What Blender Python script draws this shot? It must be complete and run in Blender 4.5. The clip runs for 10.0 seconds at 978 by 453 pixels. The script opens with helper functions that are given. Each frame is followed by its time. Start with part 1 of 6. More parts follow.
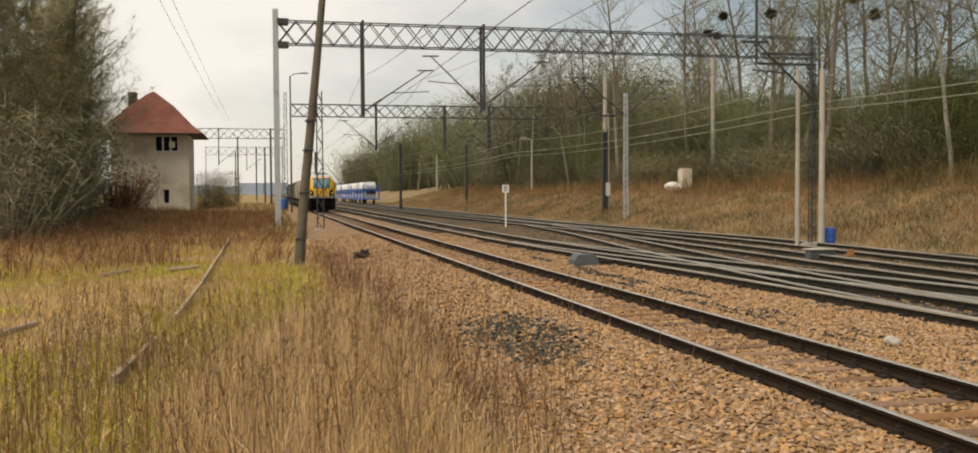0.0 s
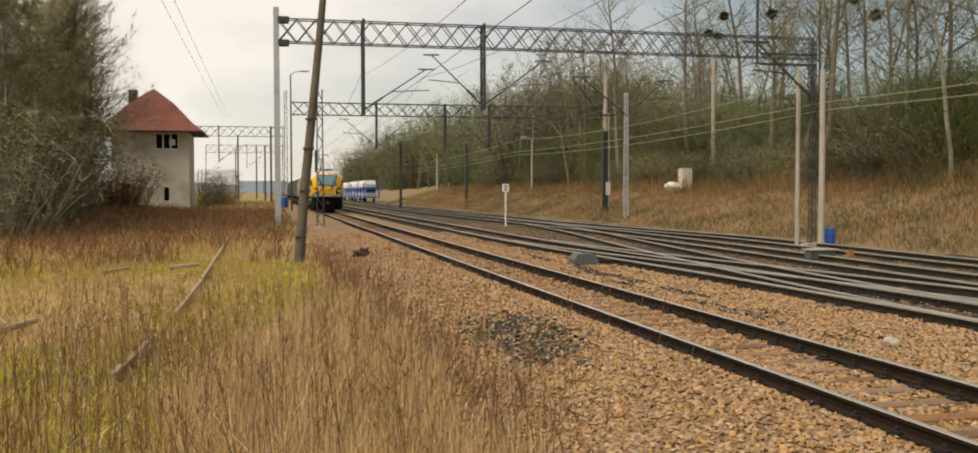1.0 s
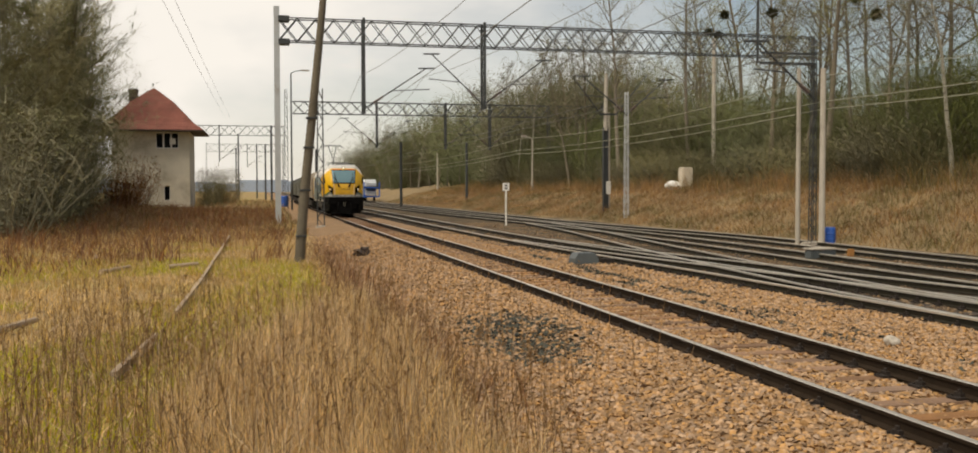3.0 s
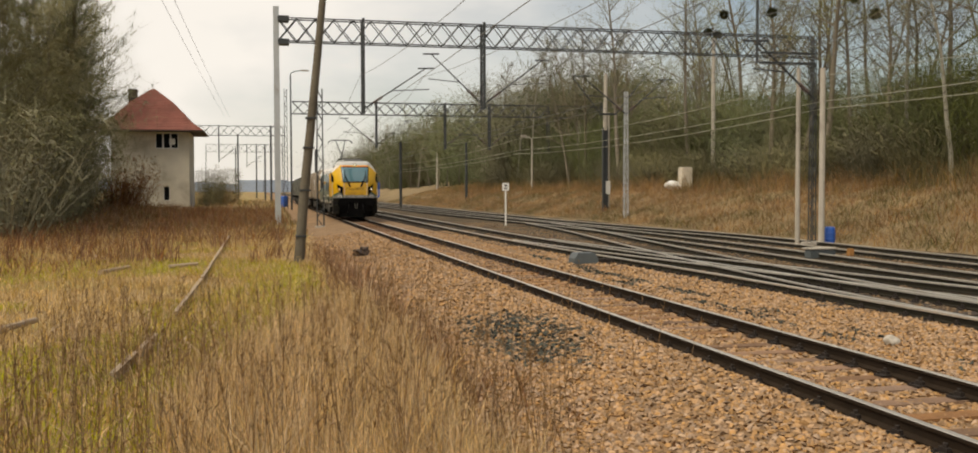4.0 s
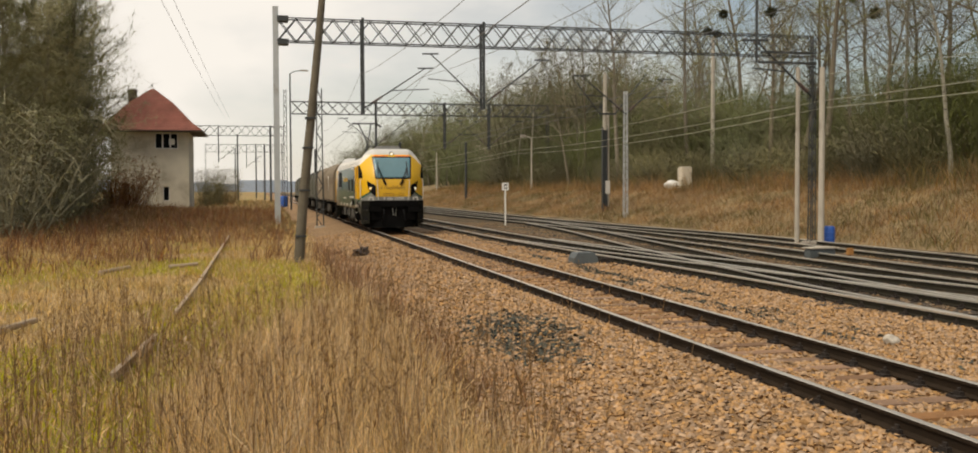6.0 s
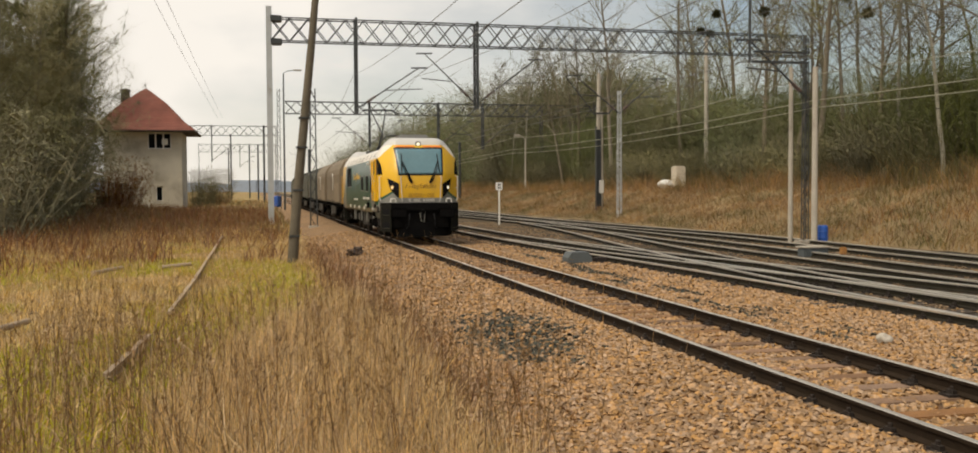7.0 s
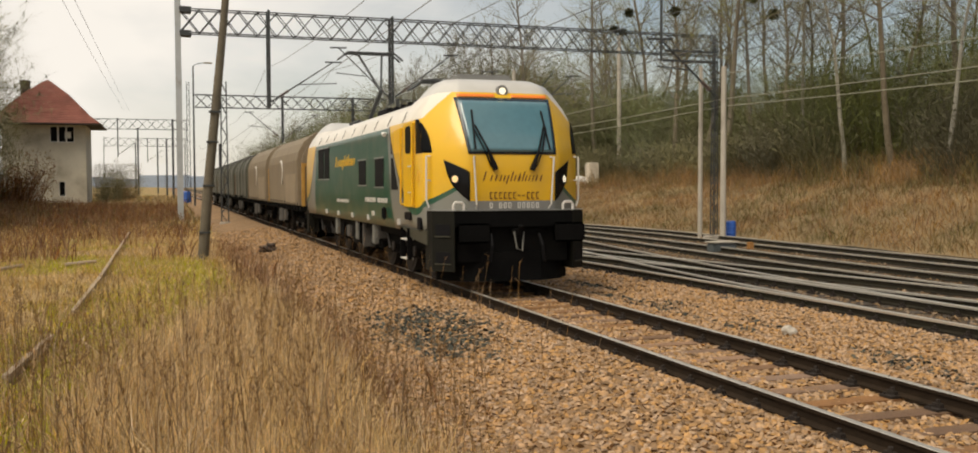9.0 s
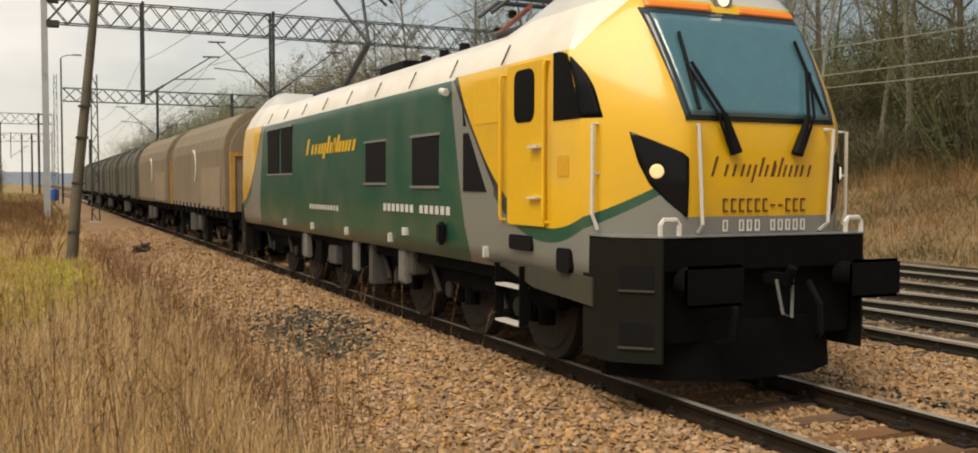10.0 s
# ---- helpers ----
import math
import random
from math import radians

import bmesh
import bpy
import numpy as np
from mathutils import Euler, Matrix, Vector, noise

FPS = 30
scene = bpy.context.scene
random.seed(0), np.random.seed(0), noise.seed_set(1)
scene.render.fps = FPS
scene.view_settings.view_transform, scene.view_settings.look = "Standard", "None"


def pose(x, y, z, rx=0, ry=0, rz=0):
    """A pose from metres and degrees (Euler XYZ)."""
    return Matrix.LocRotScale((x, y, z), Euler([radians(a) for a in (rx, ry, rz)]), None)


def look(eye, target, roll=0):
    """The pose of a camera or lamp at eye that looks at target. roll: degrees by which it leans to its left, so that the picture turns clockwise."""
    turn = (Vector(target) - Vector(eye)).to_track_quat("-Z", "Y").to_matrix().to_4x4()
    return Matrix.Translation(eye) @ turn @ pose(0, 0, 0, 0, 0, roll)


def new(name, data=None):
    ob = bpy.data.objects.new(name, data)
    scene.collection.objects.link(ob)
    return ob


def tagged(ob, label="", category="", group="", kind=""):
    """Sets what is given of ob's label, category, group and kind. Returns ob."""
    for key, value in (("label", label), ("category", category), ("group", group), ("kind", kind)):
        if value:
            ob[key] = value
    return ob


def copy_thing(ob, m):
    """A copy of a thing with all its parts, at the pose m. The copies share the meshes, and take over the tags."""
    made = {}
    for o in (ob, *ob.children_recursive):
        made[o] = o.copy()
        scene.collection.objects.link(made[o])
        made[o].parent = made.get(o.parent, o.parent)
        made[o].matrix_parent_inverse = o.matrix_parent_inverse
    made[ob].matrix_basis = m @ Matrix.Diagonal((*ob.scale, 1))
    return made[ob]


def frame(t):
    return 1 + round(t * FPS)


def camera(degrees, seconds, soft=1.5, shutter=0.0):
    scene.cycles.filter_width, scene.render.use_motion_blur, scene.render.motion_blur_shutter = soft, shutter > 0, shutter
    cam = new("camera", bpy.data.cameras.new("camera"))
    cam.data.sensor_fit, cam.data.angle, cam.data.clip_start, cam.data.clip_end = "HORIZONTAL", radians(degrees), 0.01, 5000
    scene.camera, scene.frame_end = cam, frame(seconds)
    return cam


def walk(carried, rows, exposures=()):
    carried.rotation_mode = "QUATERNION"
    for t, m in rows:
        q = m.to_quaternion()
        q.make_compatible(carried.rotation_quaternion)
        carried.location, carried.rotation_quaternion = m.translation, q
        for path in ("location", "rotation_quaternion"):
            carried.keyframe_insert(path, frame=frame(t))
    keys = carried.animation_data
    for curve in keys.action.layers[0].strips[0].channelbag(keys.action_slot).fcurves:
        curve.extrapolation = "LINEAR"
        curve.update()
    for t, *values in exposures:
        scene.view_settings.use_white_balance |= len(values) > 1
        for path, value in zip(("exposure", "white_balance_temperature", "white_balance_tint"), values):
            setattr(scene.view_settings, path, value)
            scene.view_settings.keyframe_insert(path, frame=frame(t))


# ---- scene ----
# ---- camera ----
cam = camera(53.36, 10.0, soft=1.78)
EYE = (0.0, 0.0, 1.852)
HEAD = [(0.0, -13.06, -1.991, 0.35), (0.5, -13.043, -2.021, 0.05), (1.0, -13.058, -2.05, 0.1), (1.5, -13.051, -2.085, 0.109), (2.0, -13.04, -2.106, 0.08),
        (2.5, -13.035, -2.104, 0.086), (4.0, -13.057, -2.106, 0.153), (4.5, -13.056, -2.101, 0.123), (5.0, -13.04, -2.1, 0.1), (5.5, -13.053, -2.113, 0.16),
        (6.3, -13.10, -2.12, 0.25), (7.0, -13.44, -2.14, 0.302), (7.5, -14.543, -2.169, 0.293), (8.0, -16.126, -2.382, 0.223), (8.5, -16.936, -2.416, 0.177),
        (9.0, -18.406, -2.401, 0.169), (9.5, -21.347, -2.445, 0.046), (10.0, -25.232, -2.448, -0.13)]
walk(cam, [(t, pose(*EYE, 90 + p, r, y)) for t, y, p, r in HEAD], exposures=[(0.0, -0.36, 7350, 10), (10.0, -0.36, 7350, 10)])

# ---- world and sun ----
world = bpy.data.worlds.new("sky")
scene.world = world
world.use_nodes = True
SUN_EL, SUN_AZ = 56.0, -122.0          # degrees above the horizon; from +y, clockwise


def build_sky():
    nt = world.node_tree
    nt.nodes.clear()
    out = nt.nodes.new("ShaderNodeOutputWorld")
    bg = nt.nodes.new("ShaderNodeBackground")
    sky = nt.nodes.new("ShaderNodeTexSky")
    sky.sky_type = "NISHITA"
    sky.sun_disc = False
    sky.sun_elevation = radians(SUN_EL)
    sky.sun_rotation = radians(SUN_AZ)
    sky.air_density, sky.dust_density, sky.ozone_density = 1.2, 0.6, 2.5
    # thin cloud sheet over the clear sky, thicker to the left of the line
    co = nt.nodes.new("ShaderNodeTexCoord")
    mp = nt.nodes.new("ShaderNodeMapping")
    mp.inputs["Scale"].default_value = (1.0, 1.0, 2.6)
    no = nt.nodes.new("ShaderNodeTexNoise")
    no.inputs["Scale"].default_value = 2.2
    no.inputs["Detail"].default_value = 6.0
    no.inputs["Roughness"].default_value = 0.55
    sx = nt.nodes.new("ShaderNodeSeparateXYZ")
    add = nt.nodes.new("ShaderNodeMath")
    add.operation = "MULTIPLY_ADD"
    add.inputs[1].default_value = -0.8
    rp = nt.nodes.new("ShaderNodeValToRGB")
    rp.color_ramp.elements[0].position, rp.color_ramp.elements[1].position = 0.12, 0.52
    rp.color_ramp.elements[0].color = (0.12, 0.12, 0.12, 1)
    rp.color_ramp.elements[1].color = (0.97, 0.97, 0.97, 1)
    mix = nt.nodes.new("ShaderNodeMixRGB")
    mix.inputs[2].default_value = (11.9, 11.9, 12.0, 1)
    nt.links.new(co.outputs["Generated"], mp.inputs[0])
    nt.links.new(mp.outputs[0], no.inputs[0])
    nt.links.new(co.outputs["Generated"], sx.inputs[0])
    nt.links.new(sx.outputs["X"], add.inputs[0])
    nt.links.new(no.outputs["Fac"], add.inputs[2])
    nt.links.new(add.outputs[0], rp.inputs[0])
    nt.links.new(rp.outputs[0], mix.inputs[0])
    nt.links.new(sky.outputs[0], mix.inputs[1])
    nt.links.new(mix.outputs[0], bg.inputs[0])
    bg.inputs[1].default_value = 0.10
    nt.links.new(bg.outputs[0], out.inputs[0])


build_sky()
sun = new("sun", bpy.data.lights.new("sun", "SUN"))
sun.data.energy = 3.35
sun.data.angle = radians(30)
sun.data.color = (1.0, 0.94, 0.84)
a, e = radians(SUN_AZ), radians(SUN_EL)
sun_way = Vector((math.sin(a) * math.cos(e), math.cos(a) * math.cos(e), math.sin(e)))
sun.matrix_world = look(tuple(sun_way * 50), (0, 0, 0))


# ---- materials ----
def mat(name, base, rough=0.8, metal=0.0, var=0.25, scale=3.0, fine=40.0, bump=0.15, second=None, stain=None, coat=0.0, depth=0.02, spec=0.5, island=0.0, rand=0.0, leafy=0.0):
    """A procedural surface: base colour mottled at two scales, with bump."""
    m = bpy.data.materials.new(name)
    m.use_nodes = True
    nt = m.node_tree
    N, L = nt.nodes, nt.links
    b = N["Principled BSDF"]
    b.inputs["Roughness"].default_value = rough
    b.inputs["Metallic"].default_value = metal
    b.inputs["Coat Weight"].default_value = coat
    b.inputs["Coat Roughness"].default_value = 0.12
    b.inputs["Specular IOR Level"].default_value = spec
    co = N.new("ShaderNodeTexCoord")
    n1, n2 = N.new("ShaderNodeTexNoise"), N.new("ShaderNodeTexNoise")
    for n, s, d in ((n1, scale, 5.0), (n2, fine, 4.0)):
        n.inputs["Scale"].default_value = s
        n.inputs["Detail"].default_value = d
        n.inputs["Roughness"].default_value = 0.6
        L.new(co.outputs["Object"], n.inputs["Vector"])
    lo = tuple(c * (1 - var) for c in base)
    hi = second or tuple(min(1, c * (1 + var)) for c in base)
    r = N.new("ShaderNodeValToRGB")
    r.color_ramp.elements[0].position, r.color_ramp.elements[1].position = 0.32, 0.68
    r.color_ramp.elements[0].color, r.color_ramp.elements[1].color = (*lo, 1), (*hi, 1)
    mixf = N.new("ShaderNodeMath")
    mixf.operation = "MULTIPLY_ADD"
    mixf.inputs[1].default_value = 0.45
    L.new(n2.outputs["Fac"], mixf.inputs[0])
    half = N.new("ShaderNodeMath")
    half.operation = "MULTIPLY"
    half.inputs[1].default_value = 0.55
    L.new(n1.outputs["Fac"], half.inputs[0])
    L.new(half.outputs[0], mixf.inputs[2])
    L.new(mixf.outputs[0], r.inputs[0])
    col = r.outputs[0]
    if stain:
        n3 = N.new("ShaderNodeTexNoise")
        n3.inputs["Scale"].default_value = stain[1]
        n3.inputs["Detail"].default_value = 6.0
        L.new(co.outputs["Object"], n3.inputs["Vector"])
        r3 = N.new("ShaderNodeValToRGB")
        r3.color_ramp.elements[0].position, r3.color_ramp.elements[1].position = stain[2], stain[2] + 0.14
        L.new(n3.outputs["Fac"], r3.inputs[0])
        mx = N.new("ShaderNodeMixRGB")
        mx.inputs[2].default_value = (*stain[0], 1)
        L.new(r3.outputs[0], mx.inputs[0])
        L.new(col, mx.inputs[1])
        col = mx.outputs[0]
    if island or rand:
        src = N.new("ShaderNodeNewGeometry").outputs["Random Per Island"] if island else N.new("ShaderNodeObjectInfo").outputs["Random"]
        k = island or rand
        mr = N.new("ShaderNodeMapRange")
        mr.inputs["To Min"].default_value, mr.inputs["To Max"].default_value = 1 - k, 1 + k
        L.new(src, mr.inputs["Value"])
        hs = N.new("ShaderNodeHueSaturation")
        L.new(mr.outputs[0], hs.inputs["Value"])
        sat = N.new("ShaderNodeMapRange")
        sat.inputs["To Min"].default_value, sat.inputs["To Max"].default_value = 1.25, 0.8
        mul = N.new("ShaderNodeMath")
        mul.operation = "FRACT"
        m7 = N.new("ShaderNodeMath")
        m7.operation = "MULTIPLY"
        m7.inputs[1].default_value = 7.3
        L.new(src, m7.inputs[0])
        L.new(m7.outputs[0], mul.inputs[0])
        L.new(mul.outputs[0], sat.inputs["Value"])
        L.new(sat.outputs[0], hs.inputs["Saturation"])
        L.new(col, hs.inputs["Color"])
        col = hs.outputs[0]
    L.new(col, b.inputs["Base Color"])
    if leafy:
        tr, ms = N.new("ShaderNodeBsdfTranslucent"), N.new("ShaderNodeMixShader")
        ms.inputs[0].default_value = leafy
        L.new(col, tr.inputs[0])
        L.new(b.outputs[0], ms.inputs[1])
        L.new(tr.outputs[0], ms.inputs[2])
        L.new(ms.outputs[0], N["Material Output"].inputs[0])
    if bump:
        bp = N.new("ShaderNodeBump")
        bp.inputs["Strength"].default_value = bump
        bp.inputs["Distance"].default_value = depth
        L.new(mixf.outputs[0], bp.inputs["Height"])
        L.new(bp.outputs[0], b.inputs["Normal"])
    return m


def glow(name, color, strength):
    m = bpy.data.materials.new(name)
    m.use_nodes = True
    b = m.node_tree.nodes["Principled BSDF"]
    b.inputs["Base Color"].default_value = (*color, 1)
    b.inputs["Emission Color"].default_value = (*color, 1)
    b.inputs["Emission Strength"].default_value = strength
    return m


M_STEEL = mat("rail_rust", (0.024, 0.016, 0.010), 0.85, 0.0, 0.35, 6, 60, 0.3, spec=0.12)
M_RAILTOP = mat("rail_head", (0.60, 0.56, 0.49), 0.34, 0.62, 0.12, 2, 60, 0.03)
M_STEEL2 = mat("dark_rail_rust", (0.022, 0.019, 0.013), 0.85, 0.0, 0.3, 3, 40, 0.3, spec=0.12)
M_SLEEPER = mat("sleeper_wood", (0.19, 0.105, 0.055), 0.9, 0, 0.4, 4, 50, 0.5, rand=0.35)
M_CHAIR = mat("chair_iron", (0.025, 0.018, 0.014), 0.8, 0.3, 0.3, 9, 70, 0.3)
M_BED = mat("ballast_bed", (0.24, 0.145, 0.072), 0.95, 0, 0.45, 0.7, 22, 1.0, depth=0.05, stain=((0.07, 0.066, 0.06), 0.35, 0.60))
M_STONE = mat("ballast_stone", (0.345, 0.215, 0.115), 0.9, 0, 0.25, 12, 70, 0.4, island=0.42)
M_COAL = mat("dark_stone", (0.052, 0.053, 0.043), 0.85, 0, 0.3, 12, 70, 0.4, island=0.75, spec=0.2)
M_EARTH = mat("meadow_soil", (0.27, 0.175, 0.065), 0.95, 0, 0.4, 0.5, 9, 1.0, depth=0.06, stain=((0.26, 0.25, 0.04), 0.16, 0.54))
M_BANK = mat("bank_soil", (0.22, 0.155, 0.075), 0.95, 0, 0.4, 0.25, 5, 1.0, depth=0.15)
M_GRASS = mat("dead_grass", (0.63, 0.43, 0.20), 0.85, 0, 0.35, 1.6, 6, 0, island=0.5, second=(0.82, 0.61, 0.35), leafy=0.4)
M_GREEN = mat("moss_grass", (0.41, 0.385, 0.048), 0.85, 0, 0.3, 0.6, 6, 0, island=0.4, leafy=0.4)
M_WEED = mat("red_weed", (0.22, 0.115, 0.06), 0.9, 0, 0.35, 0.8, 8, 0, island=0.45, leafy=0.4)
M_TUFT = mat("matted_grass", (0.52, 0.36, 0.155), 0.9, 0, 0.4, 0.8, 8, 0, island=0.45, leafy=0.35)
M_EDGE = mat("dark_weed", (0.24, 0.145, 0.085), 0.9, 0, 0.35, 0.8, 8, 0, island=0.45, leafy=0.3)
M_STALK = mat("dry_stalk", (0.235, 0.145, 0.072), 0.85, 0, 0.35, 3, 20, 0, island=0.4, leafy=0.4)
M_BANKGRASS = mat("bank_grass", (0.335, 0.21, 0.10), 0.9, 0, 0.4, 0.15, 3, 0, stain=((0.15, 0.124, 0.052), 0.35, 0.44), island=0.45, leafy=0.4)
M_BARK = mat("bark", (0.15, 0.125, 0.09), 0.9, 0, 0.4, 2, 24, 0.7, rand=0.35)
M_BIRCH = mat("birch_bark", (0.25, 0.235, 0.19), 0.8, 0, 0.3, 3, 20, 0.4, stain=((0.05, 0.045, 0.04), 5.0, 0.58), rand=0.2)
M_TWIG = mat("twigs", (0.195, 0.178, 0.102), 0.9, 0, 0.4, 0.4, 5, 0, rand=0.35)
M_BUDS = mat("budding_twigs", (0.195, 0.19, 0.078), 0.9, 0, 0.35, 0.4, 5, 0, rand=0.35)
M_BRUSH = mat("brushwood_brown", (0.128, 0.117, 0.062), 0.9, 0, 0.35, 0.4, 5, 0, rand=0.35)
M_BRUSHOLIVE = mat("brushwood_olive", (0.115, 0.128, 0.048), 0.9, 0, 0.35, 0.4, 5, 0, rand=0.35)
M_LEAF = mat("dry_leaves", (0.24, 0.155, 0.06), 0.85, 0, 0.3, 0.4, 5, 0, island=0.4)
M_MISTLE = mat("mistletoe", (0.07, 0.07, 0.03), 0.9, 0, 0.3, 3, 12, 0, island=0.3)
M_IVY = mat("ivy", (0.05, 0.06, 0.02), 0.7, 0, 0.3, 3, 12, 0, island=0.4)
M_CONC = mat("concrete", (0.42, 0.38, 0.32), 0.85, 0, 0.2, 1.2, 30, 0.3, stain=((0.25, 0.22, 0.18), 0.8, 0.58))
M_MAST = mat("painted_mast", (0.44, 0.46, 0.47), 0.6, 0.2, 0.15, 1.5, 30, 0.1, stain=((0.24, 0.19, 0.14), 1.2, 0.62))
M_DARK = mat("dark_steel", (0.055, 0.06, 0.062), 0.6, 0.4, 0.3, 2, 30, 0.1)
M_WOOD = mat("pole_wood", (0.115, 0.098, 0.07), 0.9, 0, 0.35, 1.5, 30, 0.6)
M_WIRE = mat("wire", (0.16, 0.16, 0.15), 0.5, 0.6, 0.1, 2, 30, 0)
M_WIREPALE = mat("pale_wire", (0.30, 0.30, 0.22), 0.6, 0.2, 0.1, 2, 30, 0)
M_CERAM = mat("insulator", (0.10, 0.06, 0.045), 0.3, 0, 0.2, 5, 40, 0)
M_BLUE = mat("blue_plastic", (0.02, 0.10, 0.42), 0.45, 0, 0.15, 3, 30, 0.05)
M_WHITE = mat("white_paint", (0.75, 0.74, 0.70), 0.6, 0, 0.12, 2, 30, 0.1, stain=((0.45, 0.40, 0.33), 1.5, 0.62))
M_PLASTER = mat("old_plaster", (0.60, 0.555, 0.45), 0.9, 0, 0.15, 0.5, 10, 0.3, stain=((0.40, 0.36, 0.28), 0.35, 0.56))
M_TILE = mat("roof_tile", (0.20, 0.052, 0.030), 0.85, 0, 0.35, 0.8, 12, 0.4, rand=0.3)
M_EAVE = mat("eave_wood", (0.05, 0.035, 0.028), 0.85, 0, 0.3, 2, 20, 0.3)
M_VOID = mat("dark_glass", (0.006, 0.0065, 0.007), 0.35, 0, 0.2, 2, 20, 0, spec=0.05)
M_YELLOW = mat("yellow_paint", (0.72, 0.415, 0.010), 0.45, 0, 0.06, 0.8, 14, 0.03, coat=0.1)
M_BLACK = mat("black_underframe", (0.0045, 0.0045, 0.0045), 0.8, 0.0, 0.4, 3, 30, 0.2, stain=((0.014, 0.011, 0.009), 2.0, 0.66), spec=0.06)
M_RUBBER = mat("black_trim", (0.007, 0.007, 0.008), 0.6, 0, 0.2, 3, 30, 0, spec=0.1)
M_GREY = mat("grey_paint", (0.20, 0.20, 0.19), 0.45, 0, 0.1, 1, 16, 0.04, coat=0.2)
M_BED2 = mat("dirty_ballast", (0.105, 0.076, 0.046), 0.95, 0, 0.5, 0.7, 22, 1.0, depth=0.05, stain=((0.03, 0.027, 0.02), 0.45, 0.52), spec=0.15)
M_SLEEPER2 = mat("dark_sleeper", (0.045, 0.033, 0.022), 0.9, 0, 0.4, 4, 50, 0.5, rand=0.35)
M_ROOF = mat("roof_paint", (0.62, 0.58, 0.52), 0.5, 0.0, 0.12, 0.7, 12, 0.06, stain=((0.40, 0.33, 0.26), 0.9, 0.62))
M_WHEEL = mat("wheel_steel", (0.016, 0.013, 0.011), 0.75, 0.1, 0.3, 5, 40, 0.1)
M_RAILING = mat("handrail_paint", (0.62, 0.60, 0.56), 0.4, 0.1, 0.1, 4, 40, 0)
M_ORANGE = mat("orange_stripe", (0.85, 0.22, 0.03), 0.4, 0, 0.08, 2, 20, 0)
M_LOGO = mat("logo_brown", (0.12, 0.045, 0.008), 0.5, 0, 0.1, 4, 30, 0)
M_LAMPON = glow("lit_headlight", (1.0, 0.93, 0.75), 0.8)
M_LAMPWARM = glow("warm_headlight", (1.0, 0.72, 0.38), 0.25)
M_TARP = mat("brown_tarpaulin", (0.195, 0.152, 0.100), 0.7, 0, 0.18, 0.5, 9, 0.2, stain=((0.14, 0.11, 0.08), 0.6, 0.60))
M_TARPDK = mat("olive_tarpaulin", (0.10, 0.10, 0.075), 0.7, 0, 0.2, 0.5, 9, 0.2, stain=((0.05, 0.05, 0.04), 0.6, 0.60))
# blue of the hazy air is put into the far woods' base colour
M_HAZE = mat("far_hills_haze_tint", (0.36, 0.43, 0.54), 1.0, 0, 0.15, 0.01, 0.2, 0)
# teal base colour stands in for sky reflected in the windscreen
M_GLASSPANE = mat("windscreen_sky_glass", (0.065, 0.165, 0.20), 0.08, 0, 0.1, 1, 9, 0, coat=1.0, spec=0.8)


# ---- mesh helpers ----
def part(name, bm, material, parent=None, label="", smooth=False):
    me = bpy.data.meshes.new(name)
    bm.to_mesh(me)
    bm.free()
    if smooth:
        me.polygons.foreach_set("use_smooth", [True] * len(me.polygons))
    for m in material if isinstance(material, (list, tuple)) else [material]:
        me.materials.append(m)
    ob = new(name, me)
    ob.parent = parent
    return tagged(ob, label)


def parts(name, bm, material, parent, label=""):
    """Each loose piece of the mesh as a part of its own."""
    bm.verts.ensure_lookup_table()
    seen, groups = set(), []
    for v in bm.verts:
        if v in seen:
            continue
        stack, grp = [v], []
        seen.add(v)
        while stack:
            q = stack.pop()
            grp.append(q)
            for e in q.link_edges:
                o = e.other_vert(q)
                if o not in seen:
                    seen.add(o)
                    stack.append(o)
        groups.append(grp)
    for grp in groups:
        idx = {v: i for i, v in enumerate(grp)}
        fs = {f for v in grp for f in v.link_faces}
        ob = raw(name, [tuple(v.co) for v in grp], [[idx[v] for v in f.verts] for f in fs], material, parent)
        tagged(ob, label)
    bm.free()


def raw(name, v, f, material, parent=None):
    me = bpy.data.meshes.new(name)
    me.from_pydata(v, [], f)
    for m in material if isinstance(material, (list, tuple)) else [material]:
        me.materials.append(m)
    ob = new(name, me)
    ob.parent = parent
    return ob


def empty(name, m=None, label="", category="", group="", kind=""):
    ob = new(name)
    if m is not None:
        ob.matrix_world = m
    return tagged(ob, label, category, group, kind)


def box(bm, x0, y0, z0, x1, y1, z1, bevel=0.0, m=None):
    r = bmesh.ops.create_cube(bm, size=1.0)
    vs = r["verts"]
    for v in vs:
        v.co = Vector(((x0 + x1) / 2 + v.co.x * (x1 - x0), (y0 + y1) / 2 + v.co.y * (y1 - y0), (z0 + z1) / 2 + v.co.z * (z1 - z0)))
    if bevel:
        es = list({e for v in vs for e in v.link_edges})
        r = bmesh.ops.bevel(bm, geom=es, offset=bevel, segments=2, affect="EDGES")
        vs = list({v for f in r["faces"] for v in f.verts} | {v for v in vs if v.is_valid})
    if m is not None:
        bmesh.ops.transform(bm, matrix=m, verts=[v for v in vs if v.is_valid])
    return vs


